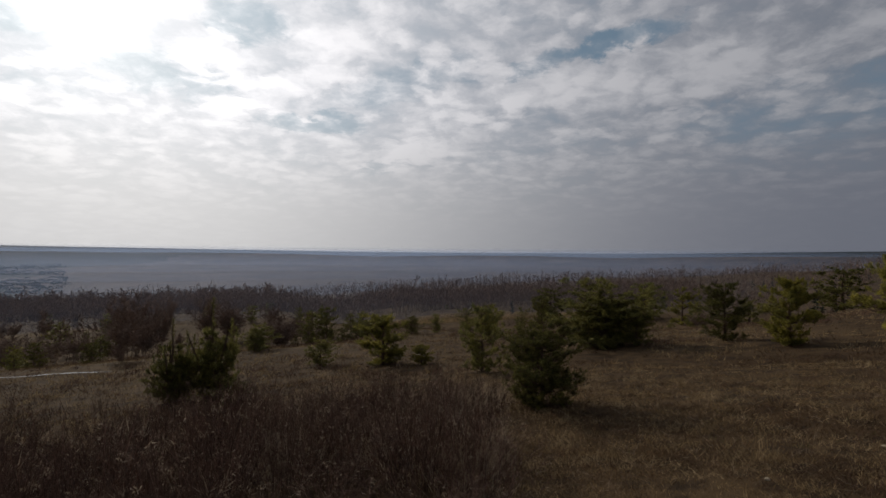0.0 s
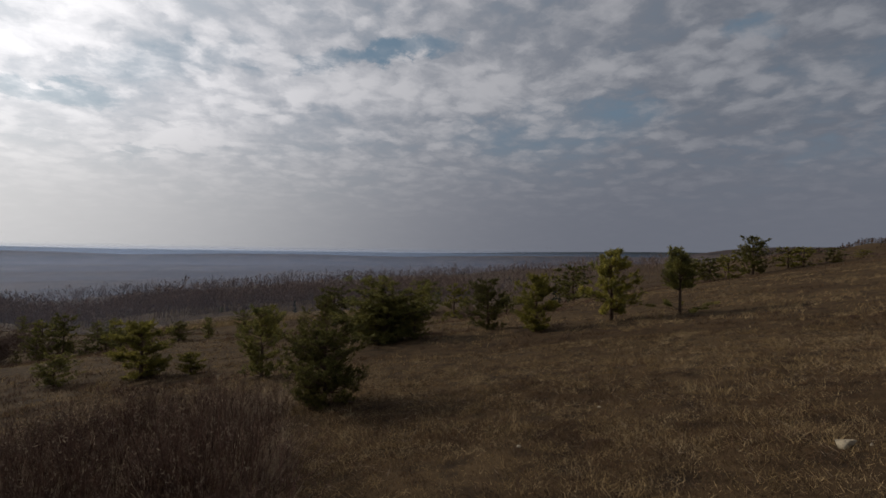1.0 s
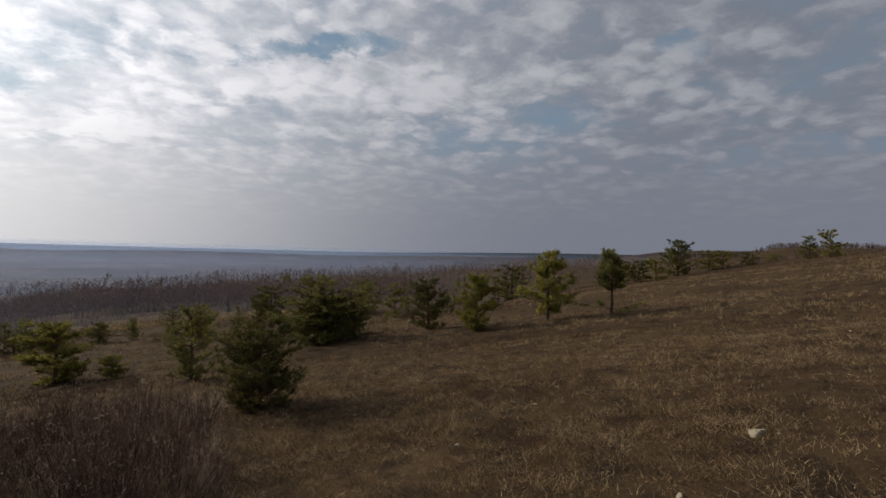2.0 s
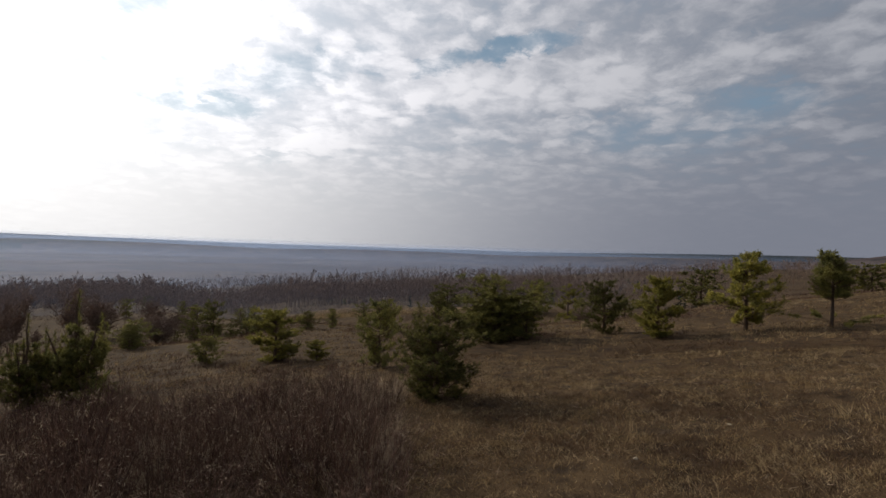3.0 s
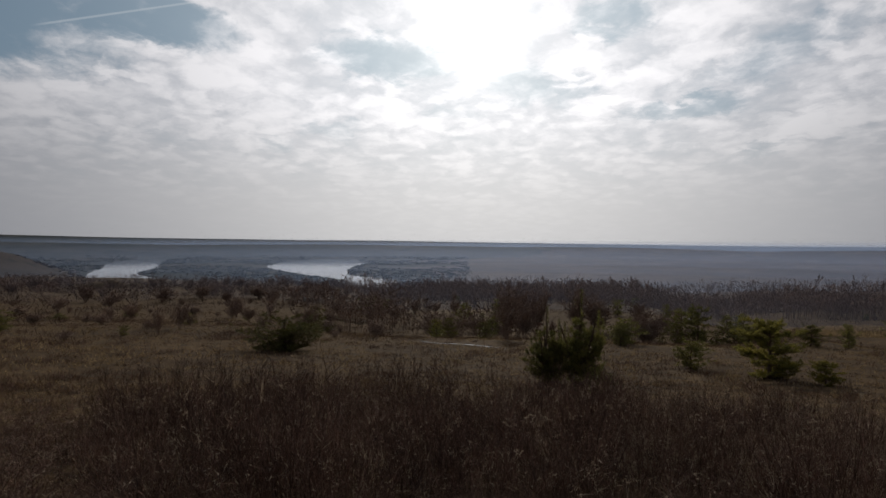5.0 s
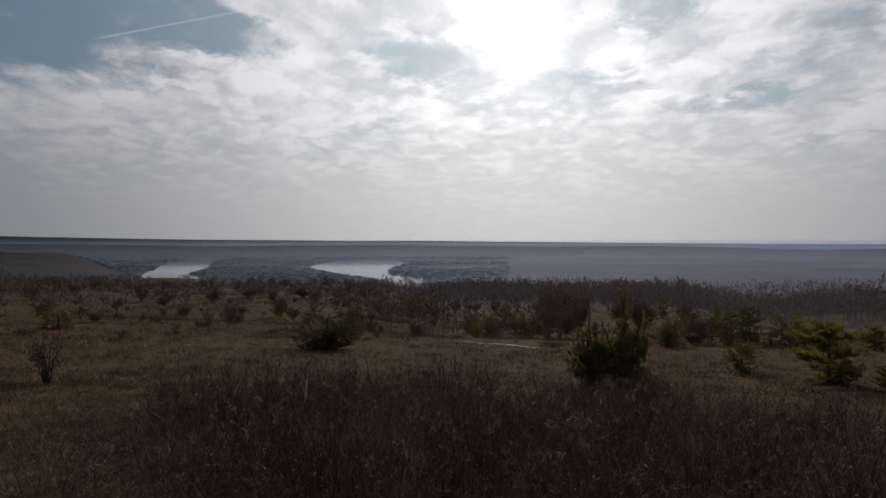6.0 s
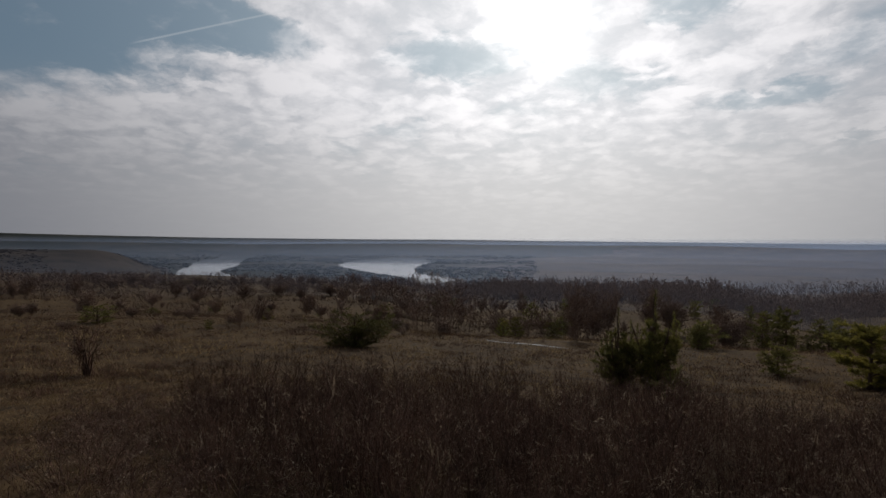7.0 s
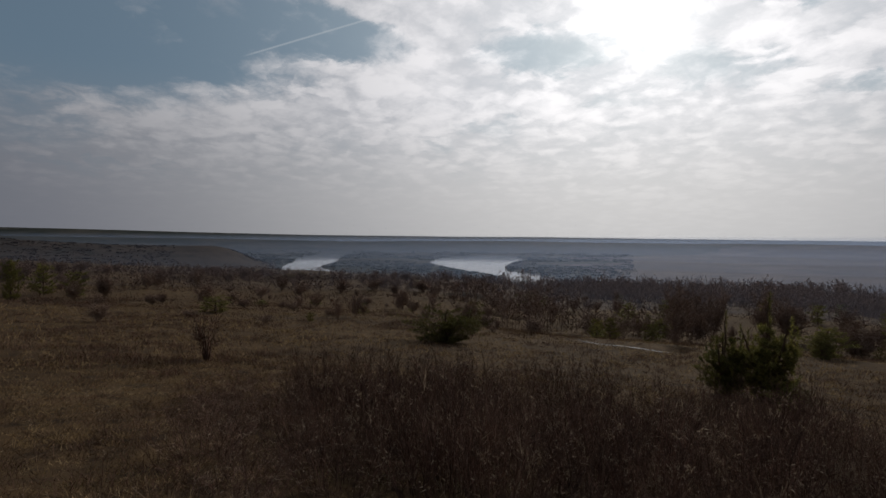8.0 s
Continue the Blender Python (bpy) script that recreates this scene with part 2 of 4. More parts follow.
def spread(g, value):
    n = g.node("ShaderNodeCombineXYZ")
    for k in range(3):
        g.put(n.inputs[k], value)
    return n.outputs[0]


TURF = material("dry_turf", [(0.068, 0.044, 0.024), (0.100, 0.066, 0.035), (0.027, 0.019, 0.013)], 0.95, (0.12, 2.2), 0.8, 30.0)
STRAW = material("dry_grass", [(0.33, 0.235, 0.122), (0.21, 0.146, 0.076), (0.43, 0.325, 0.19)], 0.8, (0.10, 1.5), 0, island=0.55, thin=0.2)
STRAW_GREEN = material("green_grass", [(0.104, 0.112, 0.04), (0.136, 0.128, 0.048), (0.16, 0.136, 0.072)], 0.8, (0.3, 4.0), 0, island=0.3, thin=0.15)
THATCH = material("dead_grass", [(0.112, 0.068, 0.039), (0.168, 0.106, 0.060), (0.062, 0.041, 0.028)], 0.85, (0.12, 2.0), 0, island=0.55, thin=0.15)
TWIG = material("brown_twig", [(0.120, 0.071, 0.052), (0.158, 0.096, 0.069), (0.066, 0.044, 0.036)], 0.75, (0.5, 4.0), 0, island=0.55, per_object=0.35)
SEED = material("dry_seed_head", [(0.34, 0.26, 0.18), (0.26, 0.19, 0.13), (0.42, 0.34, 0.25)], 0.8, (2, 20), 0, island=0.3, thin=0.3)
BARK = material("pine_bark", [(0.13, 0.085, 0.055), (0.10, 0.07, 0.05), (0.06, 0.045, 0.035)], 0.9, (2.0, 25.0), 0.6, 60.0)
NEEDLE = material("pine_needles", [(0.165, 0.155, 0.050), (0.215, 0.190, 0.056), (0.080, 0.085, 0.035)], 0.6, (0.8, 4.0), 0, island=0.55, thin=0.4, per_object=0.35)
NEEDLE_GOLD = material("yellow_green_needles", [(0.33, 0.285, 0.060), (0.235, 0.21, 0.054), (0.13, 0.13, 0.042)], 0.6, (1.2, 4.0), 0, island=0.55, thin=0.5, per_object=0.25)
BARE = material("bare_branches", [(0.215, 0.150, 0.114), (0.27, 0.19, 0.145), (0.155, 0.110, 0.088)], 0.85, (0.03, 0.3), 0, island=0.4)
BRUSH = material("rusty_brush", [(0.125, 0.082, 0.062), (0.165, 0.108, 0.080), (0.085, 0.058, 0.047)], 0.85, (0.03, 0.3), 0, island=0.45)
BIRCH = material("birch_bark", [(0.34, 0.31, 0.28), (0.26, 0.23, 0.20), (0.10, 0.09, 0.08)], 0.8, (0.05, 2.0), 0, island=0.3)
STONE = material("pale_limestone", [(0.52, 0.44, 0.31), (0.44, 0.37, 0.26), (0.24, 0.20, 0.15)], 0.9, (6.0, 40.0), 0.6, 60.0, per_object=0.15)
WOODS = material("far_bare_woods", [(0.070, 0.054, 0.049), (0.088, 0.067, 0.058), (0.052, 0.043, 0.041)], 0.95, (0.004, 0.05), 0, island=0.1)
PINE_WOODS = material("far_pine_woods", [(0.032, 0.040, 0.026), (0.042, 0.048, 0.03), (0.026, 0.032, 0.022)], 0.95, (0.01, 0.08), 0, island=0.25)
PLAIN = material("bare_woodland_floor", [(0.070, 0.053, 0.049), (0.125, 0.095, 0.080), (0.036, 0.034, 0.034)], 0.95, (0.0035, 0.014), 0)
UPLAND = material("pine_clad_upland", [(0.020, 0.026, 0.022), (0.050, 0.047, 0.038), (0.016, 0.020, 0.018)], 0.95, (0.0022, 0.008), 0)

BLUFF = material("scrubby_bluff", [(0.040, 0.031, 0.026), (0.056, 0.043, 0.034), (0.024, 0.022, 0.020)], 0.95, (0.006, 0.03), 0)


def water(name, rough=0.06):
    m = bpy.data.materials.new(name)
    m.use_nodes = True
    g = Graph(m.node_tree)
    pos = g.node("ShaderNodeNewGeometry").outputs["Position"]
    p = g.node("ShaderNodeBsdfPrincipled")
    p.inputs["Base Color"].default_value = (0.05, 0.06, 0.06, 1)
    p.inputs["Roughness"].default_value = rough
    p.inputs["IOR"].default_value = 1.33
    b = g.node("ShaderNodeBump")
    b.inputs["Strength"].default_value = 0.05
    g.put(b.inputs["Height"], g.noise(pos, 0.2, 3.0))
    g.put(p.inputs["Normal"], b.outputs[0])
    g.put(g.node("ShaderNodeOutputMaterial").inputs[0], p.outputs[0])
    return m


WATER = water("river_water")


def mist(name, most, top, bottom):
    """Sheet surface standing in for thin haze lit by the sky: lets most light through, scatters a share, and thins out
    upwards.
    """
    m = bpy.data.materials.new(name)
    m.use_nodes = True
    g = Graph(m.node_tree)
    xyz = g.node("ShaderNodeSeparateXYZ")
    g.put(xyz.inputs[0], g.node("ShaderNodeNewGeometry").outputs["Position"])
    level = g.node("ShaderNodeCombineXYZ")
    g.put(level.inputs[0], xyz.outputs[0])
    g.put(level.inputs[1], xyz.outputs[1])
    # share raised around one bearing, imitating the haze's brighter glow below the sun
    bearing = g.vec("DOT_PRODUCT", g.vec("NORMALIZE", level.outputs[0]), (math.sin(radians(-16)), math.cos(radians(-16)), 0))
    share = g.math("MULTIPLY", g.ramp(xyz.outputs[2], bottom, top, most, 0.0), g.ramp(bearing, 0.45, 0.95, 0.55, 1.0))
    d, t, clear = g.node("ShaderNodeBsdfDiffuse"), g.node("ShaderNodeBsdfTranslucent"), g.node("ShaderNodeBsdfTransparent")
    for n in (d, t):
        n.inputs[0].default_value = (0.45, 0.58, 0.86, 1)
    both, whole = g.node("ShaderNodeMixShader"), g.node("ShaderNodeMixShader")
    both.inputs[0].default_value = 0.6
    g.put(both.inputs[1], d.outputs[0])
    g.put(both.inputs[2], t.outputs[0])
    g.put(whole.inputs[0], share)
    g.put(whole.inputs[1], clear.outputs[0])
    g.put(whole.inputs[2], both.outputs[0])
    g.put(g.node("ShaderNodeOutputMaterial").inputs[0], whole.outputs[0])
    return m
# ---------------------------------------------------------------- mesh helpers
def mesh_of(name, verts, faces, mat):
    """A mesh from an array of vertices and one of faces (all of 3 or all of 4 corners)."""
    me = bpy.data.meshes.new(name)
    verts, faces = np.asarray(verts, np.float32), np.asarray(faces, np.int32)
    k = faces.shape[1]
    me.vertices.add(len(verts))
    me.vertices.foreach_set("co", verts.ravel())
    me.loops.add(faces.size)
    me.loops.foreach_set("vertex_index", faces.ravel())
    me.polygons.add(len(faces))
    me.polygons.foreach_set("loop_start", np.arange(0, faces.size, k, dtype=np.int32))
    me.materials.append(mat)
    me.update(calc_edges=True)
    me.validate()
    return me


def shade_smooth(me):
    me.polygons.foreach_set("use_smooth", np.ones(len(me.polygons), dtype=bool))


# ---------------------------------------------------------------- ground
def build_ground():
    radii = np.concatenate([np.geomspace(0.15, 650.0, 180), np.linspace(660, 2600, 110), np.linspace(2630, 4850, 50)])
    count = 360
    a = np.arange(count) * 2 * math.pi / count
    rr, aa = np.meshgrid(radii, a, indexing="ij")
    x, y = (rr * np.sin(aa)).ravel(), (rr * np.cos(aa)).ravel()
    verts = np.stack([x, y, height(x, y)], 1)
    ring = np.arange(len(radii) - 1)[:, None] * count
    k = np.arange(count)[None, :]
    n = (k + 1) % count
    quads = np.stack([ring + k, ring + n, ring + count + n, ring + count + k], -1).reshape(-1, 4)[:, ::-1]
    verts = np.concatenate([verts, [[0, 0, ground_z(0, 0)]]])
    hub = len(verts) - 1
    cap = np.stack([np.full(count // 2, hub), (np.arange(0, count, 2) + 2) % count, np.arange(0, count, 2) + 1, np.arange(0, count, 2)], -1)
    quads = np.concatenate([quads, cap])
    me = mesh_of("ground", verts, quads, TURF)
    me.materials.append(PLAIN)
    me.materials.append(UPLAND)
    me.materials.append(BLUFF)
    mid = verts[quads].mean(1)
    down = smooth(260, 420, -0.545 * mid[:, 0] + 0.839 * mid[:, 1]) > 0.5
    out, az = np.hypot(mid[:, 0], mid[:, 1]), np.degrees(np.arctan2(mid[:, 0], mid[:, 1]))
    cover = (down | (out > 900)).astype(np.int32)
    cover[(out + 160 * wave(mid[:, 0], mid[:, 1], 900.0, 15) > 3400 - 1500 * smooth(-12, -50, az)) & (out > 900)] = 2
    cover[(out > 750) & (az + 6 * wave(mid[:, 0], mid[:, 1], 600.0, 16) < -40) & ((np.abs(mid[:, 0] + 1130) > 330) | (mid[:, 1] + 0.25 * (mid[:, 0] + 1130) > 330) | (mid[:, 1] < -700))] = 2
    cover[(np.abs(mid[:, 0] + 1130) < 330) & (mid[:, 1] + 0.25 * (mid[:, 0] + 1130) < 330) & (mid[:, 1] > -700) & (out > 750)] = 3
    me.polygons.foreach_set("material_index", cover)
    shade_smooth(me)
    ob = new("ground", me)
    return tagged(ob, "dry grassy hillside falling to a wooded flood plain", "ground", kind="structure")


build_ground()


def build_river():
    p = COURSE
    t = np.gradient(p[:, :2], axis=0)
    t /= np.linalg.norm(t, axis=1)[:, None]
    side = np.stack([-t[:, 1], t[:, 0]], 1)
    half = p[:, 2:] / 2 + 12
    z = np.full((len(p), 1), VALLEY - 1.6)
    left, right = np.hstack([p[:, :2] + side * half, z]), np.hstack([p[:, :2] - side * half, z])
    n = len(p)
    k = np.arange(n - 1)
    me = mesh_of("river", np.concatenate([left, right]), np.stack([k, k + n, k + n + 1, k + 1], 1), WATER)
    return tagged(new("river", me), "wide pale river bending through the wooded plain", "river", kind="structure")


build_river()


# ---------------------------------------------------------------- upright sheets imitating haze over the valley
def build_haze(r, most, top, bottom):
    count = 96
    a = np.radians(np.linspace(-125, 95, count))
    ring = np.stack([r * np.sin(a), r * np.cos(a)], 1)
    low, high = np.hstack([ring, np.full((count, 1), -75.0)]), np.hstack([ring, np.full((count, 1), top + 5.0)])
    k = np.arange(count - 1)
    me = mesh_of("haze_sheet", np.concatenate([low, high]), np.stack([k, k + 1, k + 1 + count, k + count], 1), mist("haze", most, top, bottom))
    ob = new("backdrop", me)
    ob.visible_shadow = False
    return tagged(ob, "thin see-through sheet standing in for blue-grey haze over the plain", "haze", kind="structure")


# nested blue sheets, added to imitate the paling of land with distance
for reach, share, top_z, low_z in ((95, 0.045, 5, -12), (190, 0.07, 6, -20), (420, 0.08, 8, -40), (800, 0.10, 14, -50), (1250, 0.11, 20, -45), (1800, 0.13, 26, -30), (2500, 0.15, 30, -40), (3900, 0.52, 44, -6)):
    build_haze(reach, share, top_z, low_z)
# ---------------------------------------------------------------- plant building
class Strokes:
    """Gathers thin tapered prisms (stems) and single blades (needles, leaves) into arrays."""

    def __init__(self):
        self.v, self.f, self.n = [], [], 0

    def add(self, verts, faces):
        self.v.append(np.asarray(verts, float))
        self.f.append(np.asarray(faces, int) + self.n)
        self.n += len(verts)

    def stem(self, path, r0, r1, sides=3):
        """A tapered prism along a path of points."""
        path = np.asarray(path, float)
        m = len(path)
        way = np.gradient(path, axis=0)
        way /= np.linalg.norm(way, axis=1)[:, None] + 1e-9
        ref = np.where(np.abs(way[:, 2:3]) < 0.9, [[0, 0, 1.0]], [[1.0, 0, 0]])
        a = np.cross(way, ref)
        a /= np.linalg.norm(a, axis=1)[:, None]
        b = np.cross(way, a)
        rad = np.linspace(r0, r1, m)[:, None, None]
        th = np.arange(sides) * 2 * math.pi / sides
        ring = path[:, None] + rad * (np.cos(th)[None, :, None] * a[:, None] + np.sin(th)[None, :, None] * b[:, None])
        k, s = np.meshgrid(np.arange(m - 1), np.arange(sides), indexing="ij")
        i0, i1 = k * sides + s, k * sides + (s + 1) % sides
        tri = np.concatenate([np.stack([i0, i1, i1 + sides], -1).reshape(-1, 3), np.stack([i0, i1 + sides, i0 + sides], -1).reshape(-1, 3)])
        self.add(ring.reshape(-1, 3), tri)

    def blades(self, base, tip, width, rs):
        """Thin triangles from base to tip, each turned at random about its own axis."""
        base, tip = np.atleast_2d(base), np.atleast_2d(tip)
        way = tip - base
        side = np.cross(way, rs.normal(size=way.shape))
        side *= np.reshape(width, (-1, 1)) / 2 / (np.linalg.norm(side, axis=1)[:, None] + 1e-9)
        v = np.stack([base - side, base + side, tip], 1).reshape(-1, 3)
        self.add(v, np.arange(len(v)).reshape(-1, 3))

    def mesh(self, name, mat):
        return mesh_of(name, np.concatenate(self.v), np.concatenate(self.f), mat)


def part(name, me, parent, label=""):
    ob = new(name, me)
    ob.parent = parent
    return tagged(ob, label)


def unit(v):
    return v / (np.linalg.norm(v, axis=-1, keepdims=True) + 1e-9)


def pine_model(seed, tall=2.0, spread=0.8, low=0.04, whorls=9, per=6, fine=1.0, lean=0.0, leaders=1, mat=None, droop=0.0, skirt=0.0, taper=2.2, dense=1.0, candle=0.0):
    """A young pine: whorls of upturned limbs on a tapered trunk, with needle tufts on every shoot."""
    rs = np.random.RandomState(seed)
    wood, green = Strokes(), Strokes()
    shoots = []
    turn_a, turn_b = rs.uniform(0, 6.283, 2)
    for lead in range(leaders):
        off = rs.normal(size=2) * (0.0 if lead == 0 else 0.22) * tall * 0.5
        top = tall * (1.0 if lead == 0 else rs.uniform(0.65, 0.85))
        s = np.linspace(0, 1, 7)
        bow = np.stack([off[0] * s + lean * s ** 2 * tall, off[1] * s, top * s], 1) + rs.normal(size=(7, 3)) * 0.012 * tall * s[:, None]
        wood.stem(bow, 0.026 * tall, 0.004 * tall, 6)
        shoots.append((bow[-1] - [0, 0, 0.10 * tall], bow[-1] + [0, 0, 0.015 * tall], 1.2))
        for k in range(int(candle * 20)):
            foot = bow[-1] - [0, 0, candle * tall * (k + 1) / int(candle * 20)]
            shoots.append((foot, foot + [0, 0, 0.05 * tall], 1.5))
        for w in range(whorls):
            for q in range(per + rs.randint(-1, 2)):
                h = min(max(low + (0.97 - low) * (w + rs.uniform(-0.45, 0.45)) / whorls, low), 0.95)
                h *= 1 - candle
                at = np.array([np.interp(h, s, bow[:, c]) for c in range(3)])
                k = max(0.0, (h / (1 - candle) - low) / (1 - low))
                shape = (1 - k ** taper) ** 0.75 * (0.62 + 0.38 * min(1.0, k / 0.25))
                a = rs.uniform(0, 2 * math.pi)
                length = spread * shape * rs.uniform(0.40, 1.15) * (1 + 0.30 * math.sin(2 * a + 6 * h + turn_a) + 0.18 * math.sin(3 * a - 11 * h + turn_b)) * (0.75 if lead else 1.0) + 0.05 * tall
                rise = rs.uniform(-0.15, 0.4) + 0.45 * h - droop
                out = np.array([math.cos(a), math.sin(a), 0])
                cross = np.array([-out[1], out[0], 0])
                g = np.linspace(0, 1, 5)
                limb = at + out * length * g[:, None] + np.array([0, 0, 1.0]) * length * (rise * g * 0.6 + 0.22 * g ** 2.2)[:, None]
                limb[1:] += rs.normal(size=(4, 3)) * 0.02 * length
                wood.stem(limb, 0.006 * tall * (0.4 + shape), 0.002 * tall, 3)
                shoots.append((limb[-2], limb[-1] + (limb[-1] - limb[-2]) * 0.3, 1.0))
                arms = max(2, int((5.6 if fine > 0.7 else 4) * dense * (0.4 + length / spread)))
                for arm in range(arms):
                    g0 = rs.uniform(0.15, 0.95)
                    p0 = np.array([np.interp(g0, g, limb[:, c]) for c in range(3)])
                    turn = unit(out * rs.uniform(0.2, 0.9) + cross * rs.choice([-1, 1]) * rs.uniform(0.4, 1.0) + [0, 0, rs.uniform(-0.1, 0.8)])
                    p1 = p0 + turn * length * rs.uniform(0.22, 0.42) * (1.25 - 0.6 * g0) + [0, 0, 0.02 * tall]
                    wood.stem([p0, p1], 0.0028 * tall, 0.0013 * tall, 3)
                    shoots.append((p0 + (p1 - p0) * 0.4, p1, 1.0))
                    for tip in range(3 if fine > 0.7 else 2):
                        q0 = p0 + (p1 - p0) * rs.uniform(0.3, 1.0)
                        q1 = q0 + unit(turn * 0.7 + rs.normal(size=3) * 0.5 + [0, 0, 0.7]) * tall * rs.uniform(0.03, 0.06)
                        shoots.append((q0, q1, 0.95))
    count = max(8, int(19 * fine))
    for p0, p1, size in shoots:
        g = rs.uniform(0.15, 1.0, count)[:, None]
        base = p0 + (p1 - p0) * g
        way = unit(unit(p1 - p0) * 0.6 + rs.normal(size=(count, 3)) * 0.62)
        long = rs.uniform(0.045, 0.075, count)[:, None] * tall * 0.55 * size * (1.0 if fine > 0.7 else 1.25)
        green.blades(base, base + way * long, (0.0105 if fine > 0.7 else 0.036) * tall * 0.55 * rs.uniform(0.8, 1.3, count), rs)
    if skirt:
        for q in range(7):
            a = q * 0.9 + rs.uniform(-0.3, 0.3)
            out = np.array([math.cos(a), math.sin(a), 0])
            base, end = np.array([0, 0, 0.08 * tall]), out * skirt * rs.uniform(0.6, 1.1) + [0, 0, tall * rs.uniform(0.10, 0.2)]
            wood.stem([base, end], 0.004 * tall, 0.0015 * tall, 3)
            for tip in range(12):
                b0 = base + (end - base) * rs.uniform(0.5, 1.0)
                way = unit(rs.normal(size=(count, 3)) * 0.6 + out * 0.5 + [0, 0, 0.4])
                green.blades(np.repeat(b0[None], count, 0), b0 + way * 0.055 * tall * rs.uniform(0.6, 1, (count, 1)), 0.009 * tall, rs)
    root = new("pine_tree")
    part("trunk", wood.mesh("pine_trunk", BARK), root, "grey-brown pine trunk with limbs")
    part("crown", green.mesh("pine_crown", mat or NEEDLE), root)
    return root


def bare_model(name, seed, tall=2.2, spread=0.7, stems=9, twigs=16, mat=None, girth=0.012):
    """A leafless shrub or small tree: several stems, each forking into thin twigs."""
    rs = np.random.RandomState(seed)
    wood, fine = Strokes(), Strokes()
    for k in range(stems):
        a, out = rs.uniform(0, 6.283), rs.uniform(0.15, 1.0) * spread
        top = tall * rs.uniform(0.6, 1.0) * (1 - 0.25 * (out / spread) ** 2)
        g = np.linspace(0, 1, 6)[:, None]
        foot = np.array([math.cos(a), math.sin(a), 0]) * 0.04 * tall * rs.uniform(0, 1)
        path = foot + np.array([math.cos(a), math.sin(a), 0]) * out * g ** 1.2 + np.array([0, 0, top]) * g
        path[1:] += rs.normal(size=(5, 3)) * 0.022 * tall
        wood.stem(path, girth * tall * rs.uniform(0.5, 1), 0.002 * tall, 3)
        for t in range(twigs):
            g0 = rs.uniform(0.25, 1.0)
            p0 = np.array([np.interp(g0, g[:, 0], path[:, c]) for c in range(3)])
            way = unit(np.array([rs.normal(), rs.normal(), rs.uniform(0.4, 1.6)]) + np.array([math.cos(a), math.sin(a), 0]) * 0.4)
            p1 = p0 + way * tall * rs.uniform(0.10, 0.26) * (1.2 - 0.5 * g0)
            fine.blades(p0, p1, 0.007 * tall, rs)
            n = 6
            s = rs.uniform(0.2, 1, n)[:, None]
            b = p0 + (p1 - p0) * s
            fine.blades(b, b + unit(way * 0.8 + rs.normal(size=(n, 3)) * 0.55) * tall * rs.uniform(0.05, 0.12, n)[:, None], 0.012 * tall, rs)
    root = new(name)
    part("stem", wood.mesh(name + "_stem", mat or BARE), root)
    part("crown", fine.mesh(name + "_crown", mat or BARE), root)
    return root


def thicket_model(seed, tall=1.1, spread=0.55, stems=60):
    """A dense, rusty, leafless steppe shrub: a fan of wands with hair-thin twigs and a few pale dry bits."""
    rs = np.random.RandomState(seed)
    wood, fine, dry = Strokes(), Strokes(), Strokes()
    for k in range(stems):
        a, out = rs.uniform(0, 6.283), spread * math.sqrt(rs.uniform(0.02, 1.0))
        top = tall * rs.uniform(0.35, 1.0) * (1 - 0.22 * (out / spread) ** 2)
        g = np.linspace(0, 1, 5)[:, None]
        d = np.array([math.cos(a), math.sin(a), 0])
        path = d * (out * 0.55 + out * 0.6 * g ** 1.3) + np.array([0, 0, top]) * g
        path[1:] += rs.normal(size=(4, 3)) * 0.018
        wood.stem(path, 0.0042, 0.0014, 3)
        n = 22
        g0 = rs.uniform(0.22, 1.0, n)
        b = np.stack([np.interp(g0, g[:, 0], path[:, c]) for c in range(3)], 1)
        way = unit(np.array([0, 0, 1.0]) * rs.uniform(0.5, 1.5, (n, 1)) + rs.normal(size=(n, 3)) * 0.5)
        tip = b + way * rs.uniform(0.09, 0.24, (n, 1))
        fine.blades(b, tip, 0.0042, rs)
        m = 16
        pick = rs.randint(0, n, m)
        b2 = b[pick] + (tip[pick] - b[pick]) * rs.uniform(0.3, 0.9, (m, 1))
        fine.blades(b2, b2 + unit(way[pick] + rs.normal(size=(m, 3)) * 0.7) * rs.uniform(0.04, 0.11, (m, 1)), 0.0032, rs)
        if rs.uniform() < 0.22:
            n = 7
            b = path[rs.randint(1, 4)] + rs.normal(size=(n, 3)) * 0.03
            dry.blades(b, b + unit(rs.normal(size=(n, 3)) * 0.6 + d * 0.5 + [0, 0, 0.9]) * rs.uniform(0.08, 0.22, (n, 1)), 0.0045, rs)
        if rs.uniform() < 0.75:
            n = rs.randint(2, 7)
            b = path[rs.randint(2, 5)] + rs.normal(size=(n, 3)) * 0.02
            dry.blades(b, b + unit(rs.normal(size=(n, 3)) + [0, 0, -0.3]) * rs.uniform(0.02, 0.055, (n, 1)), 0.009, rs)
    root = new("bare_shrub")
    part("stem", wood.mesh("shrub_stem", TWIG), root)
    part("crown", fine.mesh("shrub_crown", TWIG), root)
    part("dry_leaves", dry.mesh("shrub_dry_leaves", SEED), root, "pale curled dry leaves")
    return root


def plant(model, x, y, tall, wide, turn, base=(1.0, 1.0), sink=0.02):
    """A copy of a model set on the ground, scaled to a height and a width."""
    kz, kx = tall / base[0], wide / base[1]
    ob = copy_thing(model, pose(x, y, ground_z(x, y) - sink * tall, 0, 0, turn))
    ob.scale = (kx, kx, kz)
    return ob


def drop_model(root):
    for ob in (*root.children_recursive, root):
        bpy.data.objects.remove(ob)


